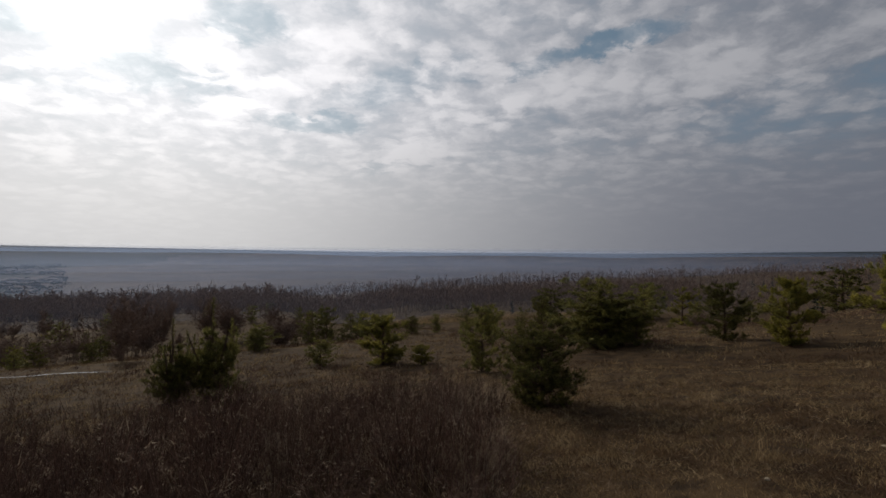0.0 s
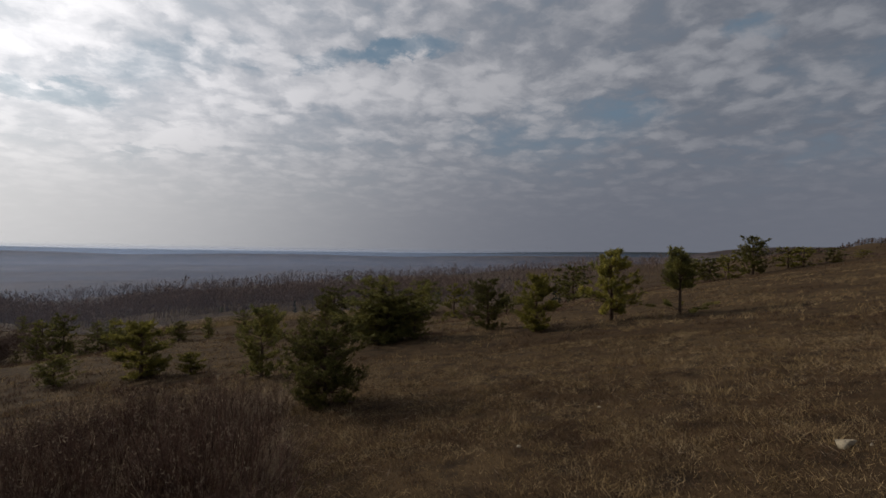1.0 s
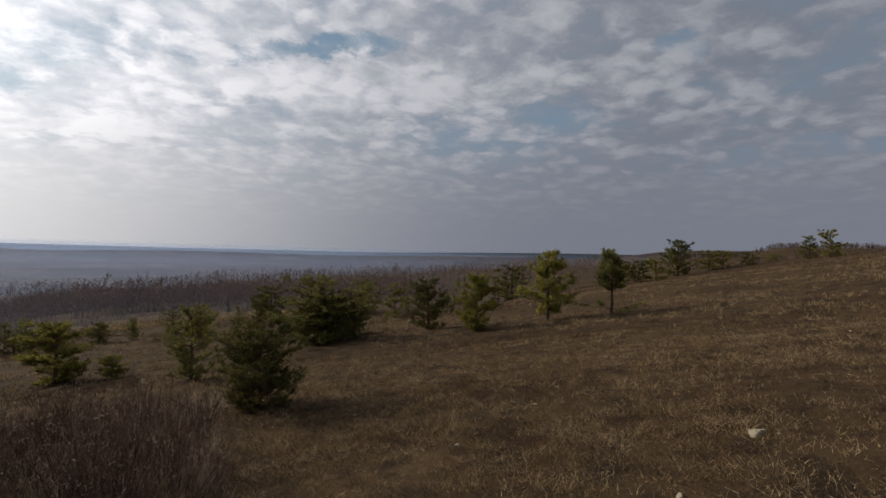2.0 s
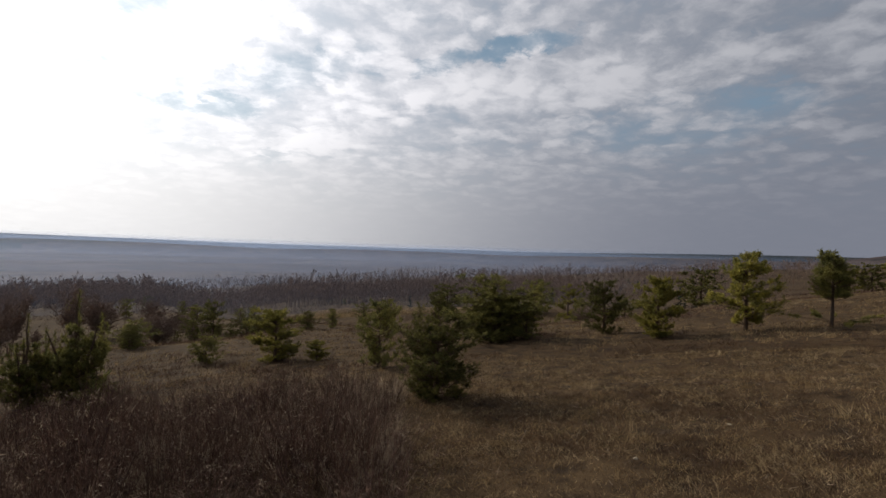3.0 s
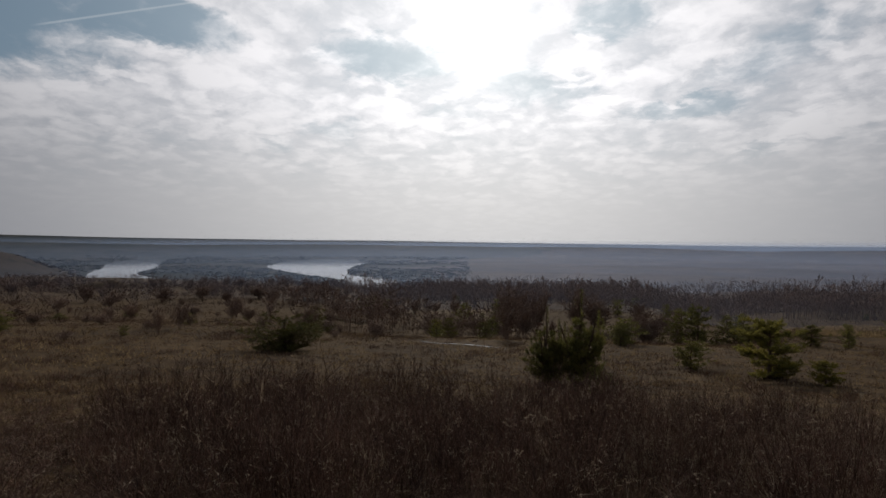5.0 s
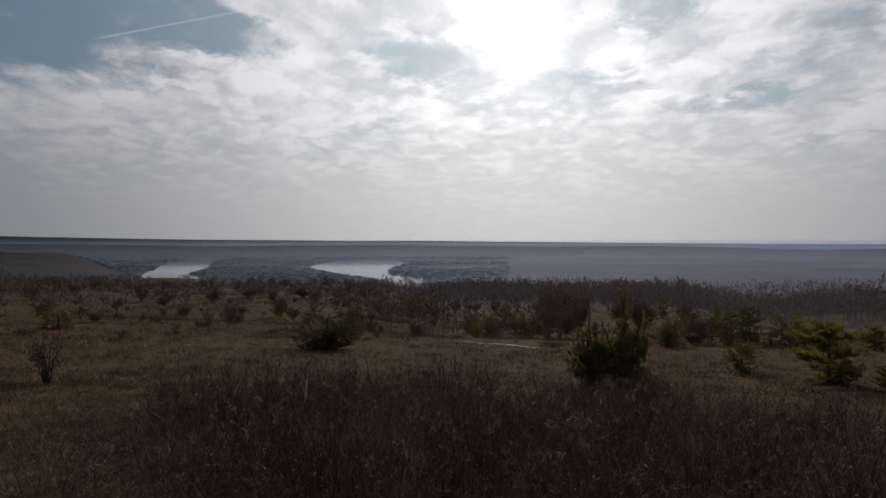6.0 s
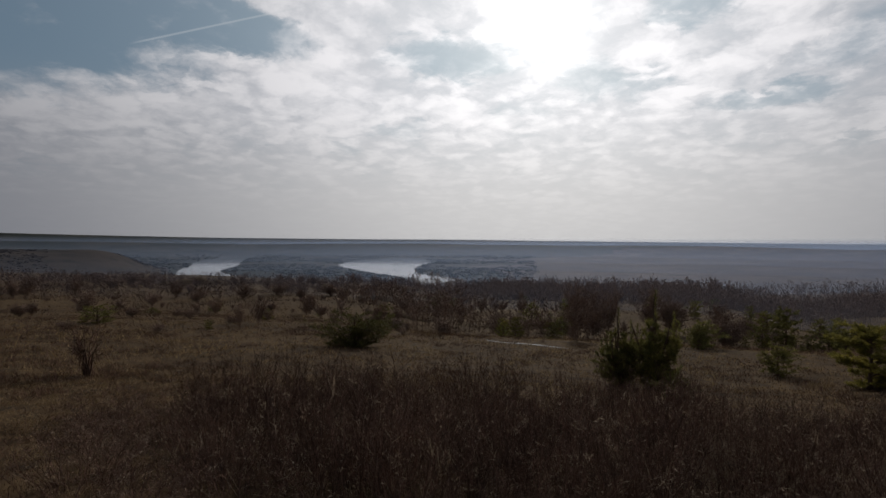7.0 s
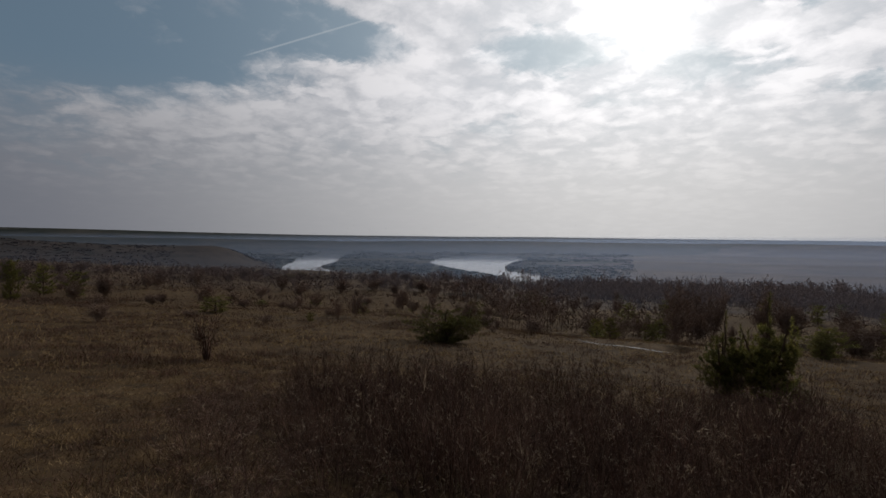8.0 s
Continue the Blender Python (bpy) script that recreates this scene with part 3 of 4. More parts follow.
# ---------------------------------------------------------------- young pines on the slope
# model: height and width it is built to
PINES = {
    "full": (pine_model(11, 2.0, 0.80, 0.03, 10, 7), 2.05, 1.6),
    "twin": (pine_model(12, 2.0, 0.80, 0.03, 8, 6, leaders=3), 2.05, 1.42),
    "gold": (pine_model(13, 2.0, 0.66, 0.04, 10, 7, mat=NEEDLE_GOLD, dense=1.3), 2.05, 1.3),
    "open": (pine_model(14, 2.2, 0.72, 0.10, 9, 6, mat=NEEDLE_GOLD, taper=1.5, dense=1.2), 2.25, 1.4),
    "slim": (pine_model(15, 2.2, 0.58, 0.36, 8, 6, skirt=1.25, taper=1.1, dense=1.0), 2.25, 1.5),
    "bush": (pine_model(16, 1.4, 0.95, 0.02, 6, 6, leaders=4), 1.55, 1.3),
    "far": (pine_model(17, 2.0, 0.62, 0.04, 8, 5, fine=0.4), 2.05, 1.25),
    "far_gold": (pine_model(18, 2.0, 0.66, 0.04, 7, 5, fine=0.4, mat=NEEDLE_GOLD), 2.05, 1.3),
    "spire": (pine_model(19, 2.4, 0.72, 0.04, 7, 4, leaders=5, dense=0.6, taper=1.4, candle=0.28), 2.45, 1.6),
    "stout": (pine_model(20, 1.6, 0.85, 0.02, 9, 7, leaders=2, taper=3.0), 1.65, 1.65),
}
DARK, GOLD = "dark green young pine standing on dry grass", "yellow-green young pine standing on dry grass"
# kind, x, y, height, width
STANDS = [
    ("stout", 1.7, 8.8, 1.52, 1.65), ("twin", 5.8, 19.1, 2.55, 3.2), ("full", 6.9, 18.5, 1.14, 1.29), ("full", 1.1, 14.3, 1.85, 1.45),
    ("full", -2.0, 34.0, 1.18, 1.48), ("full", -0.4, 33.3, 1.27, 0.8), ("far", 3.4, 74.7, 2.99, 3.1), ("full", 2.5, 28.0, 1.76, 1.53),
    ("full", 4.7, 24.5, 2.08, 1.63), ("far", -13.1, 52.2, 2.84, 2.46), ("far", -11.3, 50.8, 3.31, 2.04), ("full", -4.5, 19.2, 1.0, 1.3),
    ("gold", -2.1, 18.4, 1.80, 1.75), ("gold", -0.7, 17.7, 0.67, 0.81), ("full", 10.0, 18.4, 2.08, 1.94), ("gold", 10.3, 15.4, 2.06, 1.57),
    ("open", 13.0, 14.7, 2.66, 1.88), ("slim", 14.7, 13.2, 2.37, 1.72), ("far", 46.9, 60.8, 5.27, 5.69), ("far_gold", 31.6, 68.4, 5.08, 4.1),
    ("far", 31.6, 81.0, 5.66, 5.21), ("gold", 7.6, 21.1, 1.09, 1.47), ("bush", -19.5, 13.3, 1.75, 2.6), ("spire", -5.7, 12.8, 2.5, 1.5),
    ("spire", -6.5, 12.5, 2.05, 1.25), ("full", -4.7, 11.6, 0.61, 0.82), 
    ("far", -4.2, 36.4, 1.44, 1.5), ("far", -5.3, 36.9, 1.25, 1.4), ("far", -6.4, 38.7, 1.29, 1.5), ("far", -7.4, 38.3, 1.1, 1.3), ("far", -11.9, 46.2, 1.75, 1.56), ("full", -9.9, 27.4, 1.09, 1.27),
    ("far", -37.3, 6.7, 1.11, 2.06), ("far", -52.3, 13.7, 0.51, 1.3), ("far", -53.2, 19.6, 1.0, 1.36), ("far", -30.6, 10.9, 0.57, 0.57),
    ("far", -38.5, 18.0, 0.87, 1.02), ("far", -64.8, 60.5, 2.41, 4.83), ("far", -64.3, 62.6, 2.44, 3.91), ("far", -30.9, 46.9, 1.82, 2.2),
    ("full", -10.2, 28.8, 1.43, 2.0), ("full", 52.0, 37.3, 4.17, 4.13), ("far_gold", 56.3, 36.4, 2.33, 3.04), ("far_gold", 56.2, 34.7, 2.14, 2.99),
    ("far", 57.4, 32.5, 1.57, 2.07), ("far", 59.9, 27.7, 2.44, 1.84), ("far_gold", 58.8, 25.3, 2.8, 2.68), ("far_gold", 47.5, 36.7, 2.59, 3.14),
    ("far", 44.9, 36.7, 2.52, 2.63), ("far_gold", 43.9, 37.9, 2.65, 2.83), ("far", 41.4, 37.8, 2.71, 2.54), ("far_gold", 62.1, 32.3, 0.87, 1.95),
    ("far", -22.9, 33.9, 1.42, 1.55), ("far", -23.9, 29.0, 1.07, 1.0), ("far", -33.8, 52.7, 3.26, 2.35), ("far", -39.4, 53.5, 2.99, 2.8),
    ("full", -55.0, -5.7, 3.37, 1.87), ("far", -66.2, -4.3, 3.22, 2.15), ("far", -63.1, -1.5, 2.69, 2.17), ("far_gold", 30.3, 78.1, 4.83, 3.73),
    ("far", 17.4, 83.7, 5.32, 5.34),
]
# younger pines strewn between the field and the woods
rs = np.random.RandomState(77)
while len(STANDS) < 96:
    az, r = rs.uniform(-62, 34), rs.uniform(40, 118)
    x, y = r * math.sin(radians(az)), r * math.cos(radians(az))
    if wave(x, y, 34.0, 41) < 0.0 or (az < -40 and rs.uniform() < 0.6):
        continue
    tall = rs.uniform(0.8, 2.3) * (0.8 + r / 200)
    STANDS.append(("far_gold" if rs.uniform() < 0.3 else "far", x, y, tall, tall * rs.uniform(0.6, 1.0)))
for k, (sort, x, y, tall, wide) in enumerate(STANDS):
    model, h0, w0 = PINES[sort]
    ob = plant(model, x, y, tall, wide, 47 * k % 360, (h0, w0))
    label = GOLD if sort in ("gold", "open", "far_gold") else "tall slim pine with a bare lower trunk" if sort == "slim" else "low bushy dark pine spreading on the grass" if sort == "bush" else DARK
    tagged(ob, label, "pine tree", "young pines on the slope")
for model, _, _ in PINES.values():
    drop_model(model)


# ---------------------------------------------------------------- rusty thicket in front
THICKETS = [thicket_model(31 + k, 1.1, 0.5 + 0.05 * (k % 3), 42) for k in range(6)]
rs = np.random.RandomState(5)
grown = []
while len(grown) < 170:
    az, r = rs.uniform(-84, 9), math.sqrt(rs.uniform(4.2 ** 2, 10.6 ** 2))
    edge = float(smooth(-84, -60, az) * (1 - smooth(2, 9, az)) * (1 - smooth(9.0, 10.8, r)))
    if rs.uniform() > 0.12 + 0.88 * edge:
        continue
    x, y = r * math.sin(radians(az)), r * math.cos(radians(az))
    if any((x - p) ** 2 + (y - q) ** 2 < 0.38 ** 2 for p, q in grown):
        continue
    grown.append((x, y))
    tall = (0.92 + 0.16 * float(wave(x, y, 3.4, 14))) * rs.uniform(0.5, 1.3) * (0.45 + 0.55 * edge) * (1.12 - 0.22 * float(smooth(-26, -8, az)))
    ob = plant(THICKETS[rs.randint(6)], x, y, tall, rs.uniform(0.8, 1.3), rs.uniform(0, 360), (1.1, 1.0))
    tagged(ob, "leafless rusty-brown shrub with hair-thin twigs", "shrub", "shrubs of the thicket")
for model in THICKETS:
    drop_model(model)


# ---------------------------------------------------------------- bare bushes in the field
BUSHES = [bare_model("bare_bush", 51 + k, 2.2, 0.7 + 0.25 * (k % 3), 14 + 3 * k, 26, girth=0.008) for k in range(4)]
WANDS = bare_model("bare_bush", 60, 1.3, 0.42, 11, 6, mat=TWIG, girth=0.022)
SPOTS = [
    (-21.4, 37.4, 3.2, 2.3), (-78.4, 26.3, 2.0, 3.1), (-84.4, 41.5, 2.3, 3.6), (-80.0, 49.5, 2.4, 4.6),
    (-88.5, 26.4, 2.7, 3.6), (-79.9, 33.5, 2.6, 3.4), (-11.7, 38.1, 2.0, 2.0), (-12.0, 38.0, 2.1, 2.4),
    (-16.5, 26.7, 3.49, 2.4), (-28.6, 63.0, 5.47, 4.52), (-32.8, 14.8, 1.81, 0.86), (-29.5, 23.7, 1.04, 1.73), (-29.1, 12.0, 1.51, 0.68), (-25.0, 42.5, 4.87, 2.69), (-23.3, 42.6, 5.11, 2.12), (-21.7, 53.6, 4.22, 3.78), (-16.2, 50.1, 3.51, 2.87),
    (6.2, 47.2, 1.1, 1.4), (14.3, 28.8, 1.0, 1.3), (50.5, 46.9, 2.0, 2.0), (-43.6, 24.3, 2.0, 1.5),
]
rs = np.random.RandomState(8)
for k in range(240):
    az, r = rs.uniform(-100, 30), math.sqrt(rs.uniform(48 ** 2, 230 ** 2))
    if az > -22 and r < 106:
        continue
    tall = rs.uniform(0.8, 2.4) * (0.8 + r / 260)
    SPOTS.append((r * math.sin(radians(az)), r * math.cos(radians(az)), tall, tall * rs.uniform(0.7, 1.3)))
for k in range(130):
    az, r = rs.uniform(-66, 26), rs.uniform(36, 112)
    x, y = r * math.sin(radians(az)), r * math.cos(radians(az))
    if wave(x, y, 26.0, 42) > -0.1 and az < -12:
        tall = rs.uniform(0.7, 2.2) * (0.8 + r / 220)
        SPOTS.append((x, y, tall, tall * rs.uniform(0.8, 1.5)))
for k in range(90):
    az, r = rs.uniform(-100, -40), rs.uniform(30, 85)
    x, y = r * math.sin(radians(az)), r * math.cos(radians(az))
    if wave(x, y, 21.0, 49) > -0.1:
        tall = rs.uniform(0.35, 1.1)
        SPOTS.append((x, y, tall, tall * rs.uniform(0.9, 1.9)))
for k, (x, y, tall, wide) in enumerate(SPOTS):
    ob = plant(BUSHES[k % 4], x, y, tall, wide, 83 * k % 360, (2.2, 1.8))
    tagged(ob, "leafless grey-brown bush in the dry field", "bush", "bare bushes of the field")
tagged(plant(WANDS, -14.8, 2.45, 1.55, 1.05, 20, (1.3, 0.9)), "lone leafless shrub of a few dark wands", "bush", "bare bushes of the field")
for model in (*BUSHES, WANDS):
    drop_model(model)
# ---------------------------------------------------------------- grass
def in_thicket(x, y):
    az, r = np.degrees(np.arctan2(x, y)), np.hypot(x, y)
    return (az > -68) & (az < -3) & (r > 4.4) & (r < 9.6)


def build_grass(name, label, seed, near, far, count, blades, tall, width, mat, clump=0.05, lay=0.8, keep=None, span=(-112, 82)):
    """Tufts of blades strewn over a sector of the ground, thinner outwards."""
    rs = np.random.RandomState(seed)
    r = np.sqrt(rs.uniform(near ** 2, far ** 2, count))
    a = np.radians(rs.uniform(*span, count))
    x, y = r * np.sin(a), r * np.cos(a)
    patch = 0.5 + 0.35 * wave(x, y, 3.2, 21) + 0.3 * wave(x, y, 11.0, 22)
    use = rs.uniform(0, 1, count) < np.clip(patch + 0.3, 0.3, 1)
    if keep is not None:
        use &= keep(x, y, rs)
    x, y, patch = x[use], y[use], patch[use]
    n = len(x)
    bx = np.repeat(x, blades) + rs.normal(size=n * blades) * clump
    by = np.repeat(y, blades) + rs.normal(size=n * blades) * clump
    base = np.stack([bx, by, height(bx, by) - 0.01], 1)
    lift = np.repeat(tall * rs.uniform(0.55, 1.25, n) * (0.7 + 0.5 * np.clip(patch, 0, 1)), blades) * rs.uniform(0.5, 1.1, n * blades)
    swing = rs.normal(size=(n * blades, 2)) * lay
    way = unit(np.concatenate([swing, np.ones((n * blades, 1))], 1))
    s = Strokes()
    s.blades(base, base + way * lift[:, None], width * rs.uniform(0.6, 1.3, n * blades), rs)
    me = s.mesh(name, mat)
    return tagged(new(name, me), label, "grass", kind="stuff")


def off_thicket(x, y, rs):
    return ~in_thicket(x, y) | (rs.uniform(0, 1, len(x)) < 0.25)


def golden(x, y, rs):
    """Strips of paler, taller grass along the slope."""
    u, v = -0.545 * x + 0.839 * y, 0.839 * x + 0.545 * y
    strips = wave(v * 0.35, u, 26.0, 33) > 0.35
    return strips | (((x - 2) / 26) ** 2 + ((y - 93 - 0.12 * x) / 9) ** 2 < 1) | (np.hypot(x + 7.9, y - 21.8) < 1.3) | (((x - 9.6) / 1.6) ** 2 + ((y - 21.5) / 1.2) ** 2 < 1)


build_grass("dry_grass", "short matted dry grass on the slope", 71, 2.0, 14, 30000, 10, 0.12, 0.006, STRAW, 0.05, 1.2, lambda x, y, rs: off_thicket(x, y, rs) & (wave(x, y, 1.3, 45) > -0.35))
build_grass("dry_grass", "brown dead grass lying flat on the slope", 72, 2.2, 16, 24000, 9, 0.12, 0.007, THATCH, 0.06, 1.6, off_thicket)
build_grass("dry_grass", "pale upright bunches of dry grass", 73, 3.0, 40, 9000, 22, 0.21, 0.0065, STRAW, 0.045, 0.45, lambda x, y, rs: off_thicket(x, y, rs) & (wave(x, y, 5.0, 24) > 0.15))
build_grass("dead_grass", "short dead thatch close to the ground", 64, 2.0, 9, 22000, 10, 0.075, 0.006, THATCH, 0.06, 1.4, off_thicket)
build_grass("dry_grass", "short dry grass around the standing place", 63, 0.3, 11, 11000, 8, 0.09, 0.007, THATCH, 0.06, 1.3, lambda x, y, rs: off_thicket(x, y, rs), (-180, 180))
build_grass("dry_litter", "pale curled straw lying on the slope", 70, 2.0, 13, 7000, 3, 0.20, 0.006, SEED, 0.05, 3.5, off_thicket)
build_grass("dry_grass", "matted straw on the near slope", 58, 1.8, 6.5, 9000, 9, 0.10, 0.0045, STRAW, 0.05, 1.3, lambda x, y, rs: wave(x, y, 0.9, 46) > -0.1, (-8, 84))
build_grass("dead_grass", "brown thatch on the near slope", 57, 1.8, 6.5, 11000, 9, 0.08, 0.005, THATCH, 0.05, 1.4, None, (-8, 84))
build_grass("dead_forbs", "dark withered leaves pressed to the near slope", 56, 1.8, 7.5, 3500, 9, 0.05, 0.009, TWIG, 0.05, 2.0, lambda x, y, rs: wave(x, y, 0.7, 47) > 0.1, (-8, 84))
build_grass("dry_stalks", "pale bent stalks along the thicket's edge", 55, 4.5, 10.5, 2600, 7, 0.55, 0.0055, SEED, 0.08, 0.5, lambda x, y, rs: wave(x, y, 2.4, 48) > -0.1, (-20, 7))
build_grass("green_grass", "first green blades among dry grass", 74, 2.5, 30, 4000, 10, 0.07, 0.006, STRAW_GREEN, 0.06, 0.8, lambda x, y, rs: off_thicket(x, y, rs) & (wave(x, y, 7.0, 25) > 0.2))
build_grass("dead_forbs", "dark dead stalks among the grass", 69, 2.2, 22, 9000, 12, 0.15, 0.006, TWIG, 0.06, 0.7, lambda x, y, rs: off_thicket(x, y, rs) & (wave(x, y, 2.2, 26) > 0.0))
build_grass("dead_forbs", "dark dead stalks on the open field", 66, 4, 34, 10000, 16, 0.24, 0.007, TWIG, 0.10, 0.6, lambda x, y, rs: (np.degrees(np.arctan2(x, y)) < -55) & off_thicket(x, y, rs) & (wave(x, y, 6.0, 38) > -0.3))
build_grass("dead_forbs", "low dark dead forbs on the bare patch", 62, 2.4, 10, 9000, 14, 0.13, 0.007, TWIG, 0.08, 0.8, lambda x, y, rs: (np.degrees(np.arctan2(x, y)) < -46) & (wave(x, y, 2.6, 43) > -0.35))
build_grass("dry_litter", "pale dry leaves lying between the forbs", 61, 2.4, 9, 2600, 3, 0.06, 0.016, SEED, 0.06, 3.0, lambda x, y, rs: np.degrees(np.arctan2(x, y)) < -46)
build_grass("low_scrub", "brown scrub dotting the middle field", 60, 28, 110, 9000, 10, 0.55, 0.03, BRUSH, 0.3, 0.5, lambda x, y, rs: (wave(x, y, 19.0, 44) > 0.0) & (np.degrees(np.arctan2(x, y)) < 16))
build_grass("golden_grass", "golden strip of tall dry grass before the woods", 59, 74, 110, 16000, 6, 0.5, 0.09, STRAW, 0.4, 0.5, lambda x, y, rs: ((x - 2) / 26) ** 2 + ((y - 93 - 0.12 * x - 2 * np.sin(x / 6)) / 9) ** 2 < 1, (-18, 18))
build_grass("dry_stalks", "pale dry stalks standing in the thicket", 65, 4.0, 11, 2200, 3, 0.62, 0.0055, SEED, 0.04, 0.5, lambda x, y, rs: in_thicket(x, y))
build_grass("dry_grass", "dry grass covering the middle of the slope", 75, 13, 48, 22000, 7, 0.16, 0.014, STRAW, 0.10, 0.7, lambda x, y, rs: wave(x, y, 8.0, 34) > -0.2)
build_grass("dry_grass", "dead brown grass of the middle slope", 76, 13, 60, 22000, 6, 0.18, 0.018, THATCH, 0.15, 0.8)
build_grass("low_scrub", "low dark brown scrub scattered over the field", 78, 12, 62, 16000, 22, 0.26, 0.012, TWIG, 0.16, 0.5, lambda x, y, rs: (wave(x, y, 13.0, 35) > -0.1) & ((x < 0) | (-0.42 * x + 0.907 * y > 13)))
build_grass("low_scrub", "dark brown scrub of the far field", 79, 50, 260, 16000, 10, 0.9, 0.05, BRUSH, 0.6, 0.5, lambda x, y, rs: wave(x, y, 34.0, 36) > -0.15)
build_grass("dry_grass", "dead brown grass of the far field", 77, 45, 220, 18000, 5, 0.32, 0.05, THATCH, 0.5, 0.7)
build_grass("golden_grass", "golden strips of tall dry grass in the field", 68, 19, 150, 36000, 6, 0.32, 0.03, STRAW, 0.3, 0.5, golden)


# ---------------------------------------------------------------- bare woods on the lower slope
def build_woods(name, label, spots, mat, seed, limbs=10, twigs=46, girth=0.010, reach=0.55, thick=1.0):
    """Leafless trees: a tapered trunk, rising limbs, and many thin twigs each."""
    rs = np.random.RandomState(seed)
    s = Strokes()
    x, y, tall = spots
    n = len(x)
    foot = np.stack([x, y, height(x, y) - 0.2], 1)
    top = foot + np.stack([rs.normal(size=n) * 0.04 * tall, rs.normal(size=n) * 0.04 * tall, tall], 1)
    for q in range(2):
        s.blades(foot, top, girth * tall + 0.02, rs)
    g = rs.uniform(0.25 if reach < 0.8 else 0.04, 0.95 if reach < 0.8 else 0.7, (n, limbs, 1))
    b = foot[:, None] + (top - foot)[:, None] * g
    way = np.concatenate([rs.normal(size=(n, limbs, 2)) * reach, np.ones((n, limbs, 1))], 2)
    e = b + way * (tall[:, None, None] * (0.10 + 0.24 * (1 - g)))
    s.blades(b.reshape(-1, 3), e.reshape(-1, 3), np.repeat(0.004 * tall + 0.012, limbs), rs)
    pick = rs.randint(0, limbs, (n, twigs))
    row = np.arange(n)[:, None]
    h = rs.uniform(0.2, 1.0, (n, twigs, 1))
    b2 = b[row, pick] + (e[row, pick] - b[row, pick]) * h
    e2 = b2 + unit(rs.normal(size=(n, twigs, 3)) * 0.6 + way[row, pick]) * tall[:, None, None] * rs.uniform(0.05, 0.14, (n, twigs, 1))
    s.blades(b2.reshape(-1, 3), e2.reshape(-1, 3), np.repeat(0.018 * tall + 0.02, twigs) * thick, rs)
    return tagged(new(name, s.mesh(name, mat)), label, "woods", kind="stuff")


def sector(seed, count, az0, az1, r0, r1, low, high, thin=None):
    rs = np.random.RandomState(seed)
    az, r = np.radians(rs.uniform(az0, az1, count)), np.sqrt(rs.uniform(r0 ** 2, r1 ** 2, count))
    x, y = r * np.sin(az), r * np.cos(az)
    tall = rs.uniform(low, high, count) * (0.85 + 0.25 * wave(x, y, 60.0, 27))
    d = np.degrees(az)
    fade = smooth(az0, az0 + 14, d) * smooth(az1, az1 - 8, d) * smooth(r0 * 0.98, r0 * 1.25, r + 14 * wave(x, y, 30.0, 39))
    use = (wave(x, y, 70.0, 28) > (-9 if thin is None else thin)) & (rs.uniform(0, 1, count) < 0.06 + 0.94 * fade)
    return x[use], y[use], np.maximum(tall[use], low * 0.6)


build_woods("bare_woods", "belt of leafless young birch and aspen woods", sector(81, 5200, -50, 30, 106, 185, 4.2, 6.6, -1.3), BARE, 81, 10, 66)
build_woods("bare_woods", "leafless woods behind the first belt", sector(85, 3000, -48, 50, 165, 330, 5, 8.0), BARE, 85, 8, 36)
build_woods("bare_thicket", "leafless underwood along the woods' edge", sector(86, 2800, -60, 40, 110, 240, 1.8, 3.8, -0.9), BARE, 86, 10, 36, reach=0.9, thick=1.6)
build_woods("bare_woods", "leafless woods on the slope down to the valley", sector(82, 2200, -46, 50, 260, 640, 5, 9, -0.8), BARE, 82, 8, 26)
build_woods("bare_woods", "low leafless scrub woods at the field's brink", sector(87, 1800, -120, -34, 170, 330, 2.0, 4.6, -0.6), BRUSH, 87, 12, 36, reach=0.8, thick=2.6)
build_woods("birch_woods", "pale birch trunks among the bare woods", sector(83, 260, -30, 42, 80, 260, 3, 5.5), BIRCH, 83, 8, 8, 0.008)
build_woods("bare_woods", "thin leafless scrub at the field's edge", sector(84, 2600, -124, -26, 78, 235, 1.2, 3.8, -0.5), BRUSH, 84, 12, 44, reach=0.9, thick=2.6)
build_woods("bare_thicket", "rusty leafless bushes crowding the middle field", sector(88, 900, -50, 30, 46, 80, 0.6, 1.5, 0.0), BRUSH, 88, 12, 36, reach=0.9, thick=1.8)
build_woods("bare_thicket", "leafless saplings thickening towards the woods", sector(89, 760, -64, -7, 42, 100, 2.2, 4.6, 0.1), BARE, 89, 12, 60, reach=0.7, thick=1.1)


def build_conifers(name, label, spots, seed):
    """Far conifers: ragged cones of short sprays about a trunk."""
    rs = np.random.RandomState(seed)
    s = Strokes()
    x, y, tall = spots
    n, k = len(x), 46
    foot = np.stack([x, y, height(x, y) - 0.2], 1)
    g = rs.uniform(0.06, 1.0, (n, k, 1))
    b = foot[:, None] + np.array([0, 0, 1.0]) * tall[:, None, None] * g
    a = rs.uniform(0, 6.283, (n, k, 1))
    out = np.concatenate([np.cos(a), np.sin(a), rs.uniform(-0.2, 0.5, (n, k, 1))], 2)
    e = b + out * tall[:, None, None] * (0.03 + 0.24 * (1 - g)) * rs.uniform(0.6, 1.2, (n, k, 1))
    s.blades(b.reshape(-1, 3), e.reshape(-1, 3), np.repeat(0.10 * tall, k), rs)
    return tagged(new(name, s.mesh(name, PINE_WOODS)), label, "woods", kind="stuff")


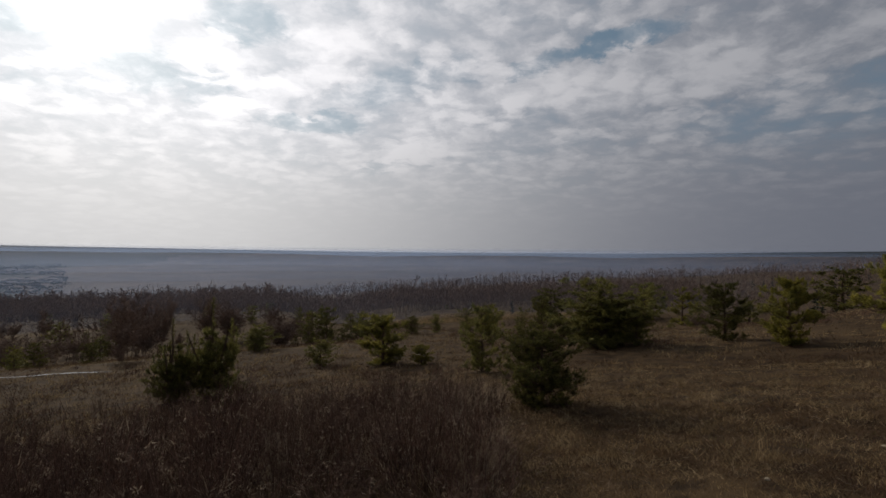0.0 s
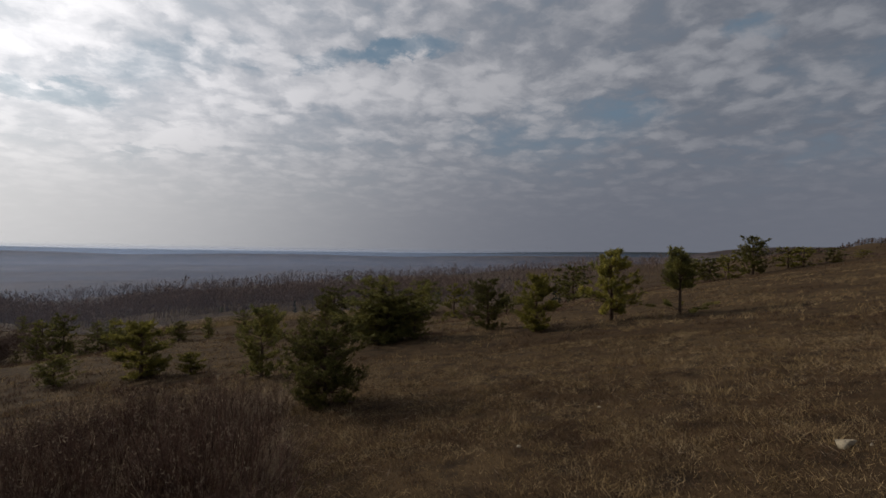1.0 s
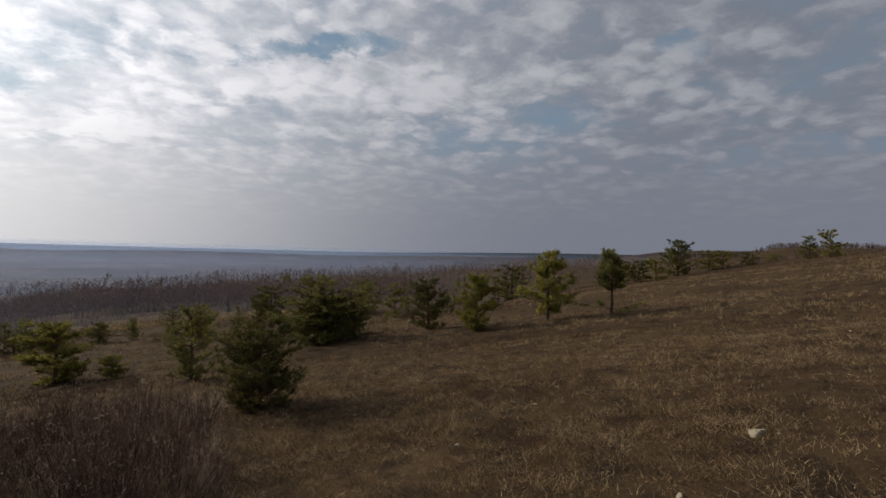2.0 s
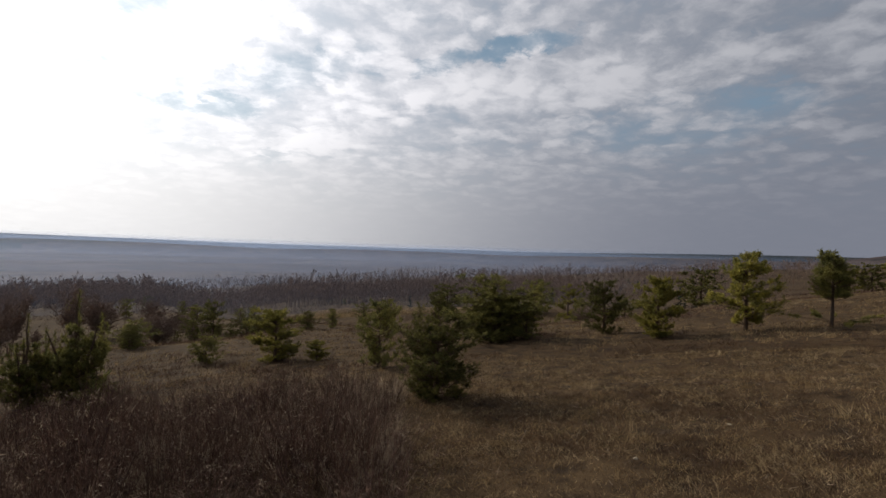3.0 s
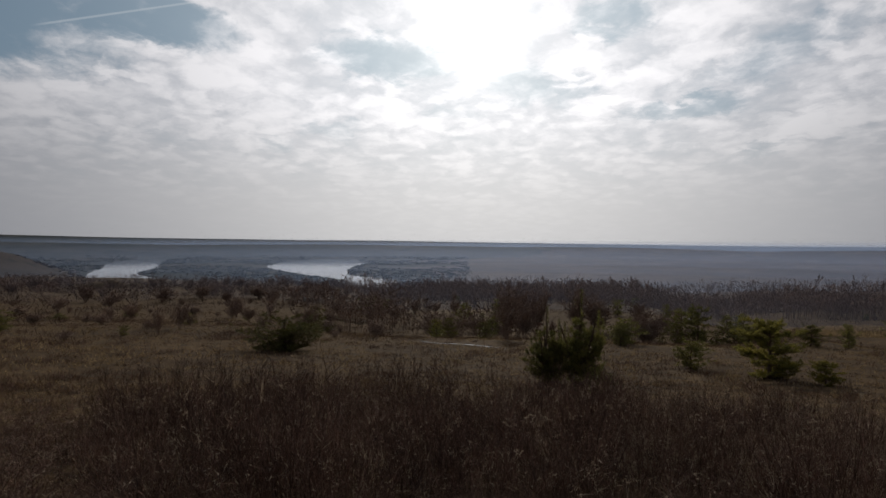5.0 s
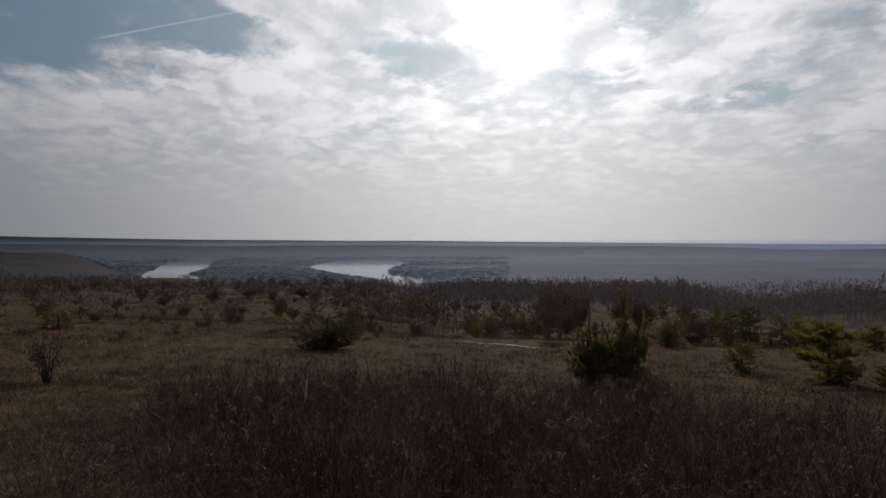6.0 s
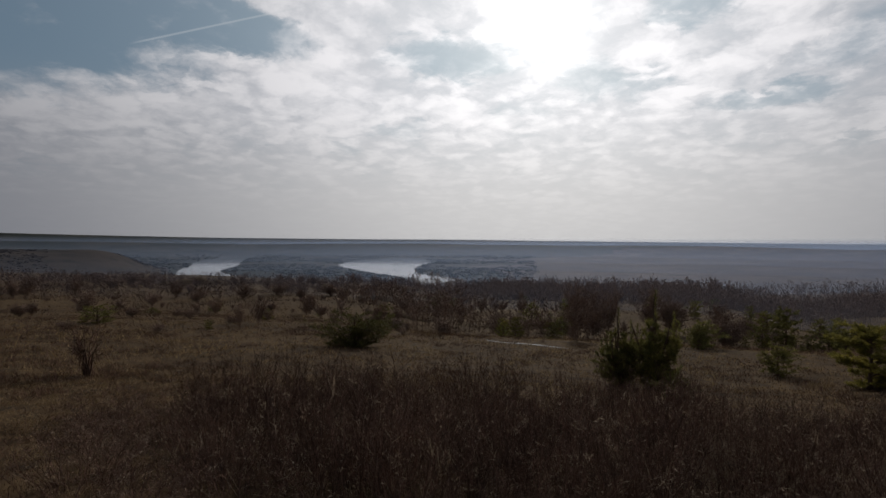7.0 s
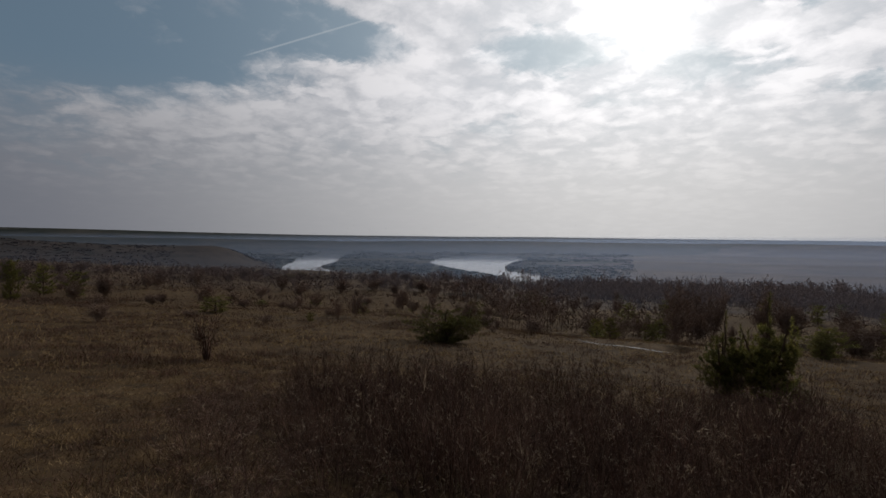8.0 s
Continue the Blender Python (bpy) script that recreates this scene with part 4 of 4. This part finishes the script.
build_conifers("pine_woods", "dark pines scattered in the bare woods", sector(91, 150, -60, 40, 85, 420, 2.5, 5.5, -0.3), 91)
build_conifers("pine_woods", "dark pine wood on the hill's shoulder", sector(92, 900, 50, 110, 420, 620, 4.5, 6), 92)
build_woods("bare_woods", "leafless wood on the far hill's shoulder", sector(94, 3200, 52, 112, 350, 560, 3.4, 4.6), BRUSH, 94, 10, 36, thick=4.0)
build_conifers("pine_woods", "dark pines above the slope's edge", sector(93, 60, 20, 46, 80, 260, 2.5, 4.5), 93)


def build_canopy(name, label, seed, count, az0, az1, r0, r1, low, high, mat, bluff=False):
    """Crowns of woods too far to tell trees apart: low ragged clumps standing off the river."""
    rs = np.random.RandomState(seed)
    az, r = np.radians(rs.uniform(az0, az1, count)), rs.uniform(r0, r1, count)
    x, y = r * np.sin(az), r * np.cos(az)
    use = (river_gap(x, y) > 14) & (wave(x, y, 420.0, 29) > -0.35) & (((np.abs(x + 1130) > 330) | (y + 0.25 * (x + 1130) > 330) | (y < -700)) ^ bluff)
    x, y, r = x[use], y[use], r[use]
    n, k = len(x), 9
    size = rs.uniform(low, high, n)
    foot = np.stack([x, y, height(x, y) - 1.0], 1)
    s = Strokes()
    b = np.repeat(foot, k, 0) + np.concatenate([rs.normal(size=(n * k, 2)) * np.repeat(size, k)[:, None] * 0.9, np.zeros((n * k, 1))], 1)
    e = b + np.stack([rs.normal(size=n * k) * 2, rs.normal(size=n * k) * 2, np.repeat(size, k) * rs.uniform(0.6, 1.1, n * k)], 1)
    s.blades(b, e, np.repeat(size, k) * 1.1, rs)
    return tagged(new(name, s.mesh(name, mat)), label, "woods", kind="stuff")


build_canopy("far_woods", "bare scrub on the river bluff", 97, 3500, -114, -70, 800, 1500, 1.6, 3.2, WOODS, True)
build_canopy("far_pine_woods", "dark pine woods across the river", 96, 11000, -110, -36, 800, 2700, 2.2, 4.6, PINE_WOODS)


# ---------------------------------------------------------------- stones, puddle
def build_stone(x, y, size, seed, label):
    rs = np.random.RandomState(seed)
    bm = bmesh.new()
    bmesh.ops.create_icosphere(bm, subdivisions=3, radius=1.0)
    cuts = [(unit(rs.normal(size=3)), rs.uniform(0.35, 0.75)) for _ in range(11)]
    for v in bm.verts:
        p = np.array(v.co)
        for n, d in cuts:
            over = p @ n - d
            if over > 0:
                p = p - n * over * 0.92
        p = p * (1 + 0.10 * noise.noise(Vector(p * 2.3)) + 0.05 * noise.noise(Vector(p * 7.1)))
        v.co = Vector(p * np.array(size))
    me = bpy.data.meshes.new("stone")
    bm.to_mesh(me)
    bm.free()
    me.materials.append(STONE)
    ob = new("stone", me)
    ob.matrix_world = pose(x, y, ground_z(x, y) + size[2] * 0.45, 0, 0, rs.uniform(0, 360))
    return tagged(ob, label, "stone", "stones on the slope")


build_stone(4.61, 2.52, (0.11, 0.075, 0.062), 1, "pale limestone lump lying in dry grass")
build_stone(4.76, 2.41, (0.022, 0.018, 0.016), 2, "small pale stone lying in dry grass")
rs = np.random.RandomState(12)
for k in range(26):
    az, r = rs.uniform(-100, 72), rs.uniform(3.5, 16)
    x, y = r * math.sin(radians(az)), r * math.cos(radians(az))
    if not in_thicket(x, y):
        q = rs.uniform(0.015, 0.04)
        build_stone(x, y, (q, q * 0.8, q * 0.6), 100 + k, "small pale stone lying in dry grass")


def build_puddle():
    """A shallow rut with standing water, a long strip across the field."""
    a, b = Vector((-18.6, 21.2)), Vector((-12.8, 20.9))
    n = 30
    left, right = [], []
    for k in range(n + 1):
        s = k / n
        p = a.lerp(b, s)
        w = 0.07 * math.sin(math.pi * s) ** 0.6 * (0.6 + 0.8 * noise.noise(Vector((s * 9, 0, 3)))) + 0.02
        z = ground_z(p.x, p.y) + 0.05
        left.append((p.x, p.y + w, z))
        right.append((p.x, p.y - w, z))
    k = np.arange(n)
    me = mesh_of("puddle", left + right, np.stack([k + n + 1, k + n + 2, k + 1, k], 1), WATER)
    return tagged(new("puddle", me), "long shallow puddle in a rut of the field", "puddle")


build_puddle()


# ---------------------------------------------------------------- low earth banks in the field
def build_bank(x, y, length, width, tall, turn, seed):
    """A worn heap of earth: a low ridge with a ragged crest and one steeper side."""
    n, m = 26, 12
    verts = []
    for i in range(n):
        for j in range(m):
            s, t = 2 * i / (n - 1) - 1, 2 * j / (m - 1) - 1
            h = max(0.0, 1 - s * s) ** 0.7 * max(0.0, 1 - abs(t) ** 1.4) * (0.75 + 0.5 * noise.noise(Vector((s * 3, t * 2, seed))))
            verts.append((s * length / 2, t * width / 2 + 0.1 * width * h, tall * h - 0.12))
    quads = [(i * m + j, (i + 1) * m + j, (i + 1) * m + j + 1, i * m + j + 1) for i in range(n - 1) for j in range(m - 1)]
    me = mesh_of("earth_bank", verts, quads, TURF)
    shade_smooth(me)
    ob = new("earth_bank", me)
    ob.matrix_world = pose(x, y, ground_z(x, y), 0, 0, turn)
    return tagged(ob, "low grassy bank of dug earth in the field", "earth bank", "earth banks in the field")


for x, y, length, width, tall, turn in ((-47.7, 38.0, 9, 2.2, 0.7, 50), (-39.2, 46, 8, 2.0, 0.5, 42), (-171, 56, 22, 7, 2.6, 70), (-140, 20, 14, 5, 1.6, 80), (-78, 57, 10, 3, 0.9, 55), (-22.7, 26.3, 6, 1.2, 0.3, -5)):
    build_bank(x, y, length, width, tall, turn, x)
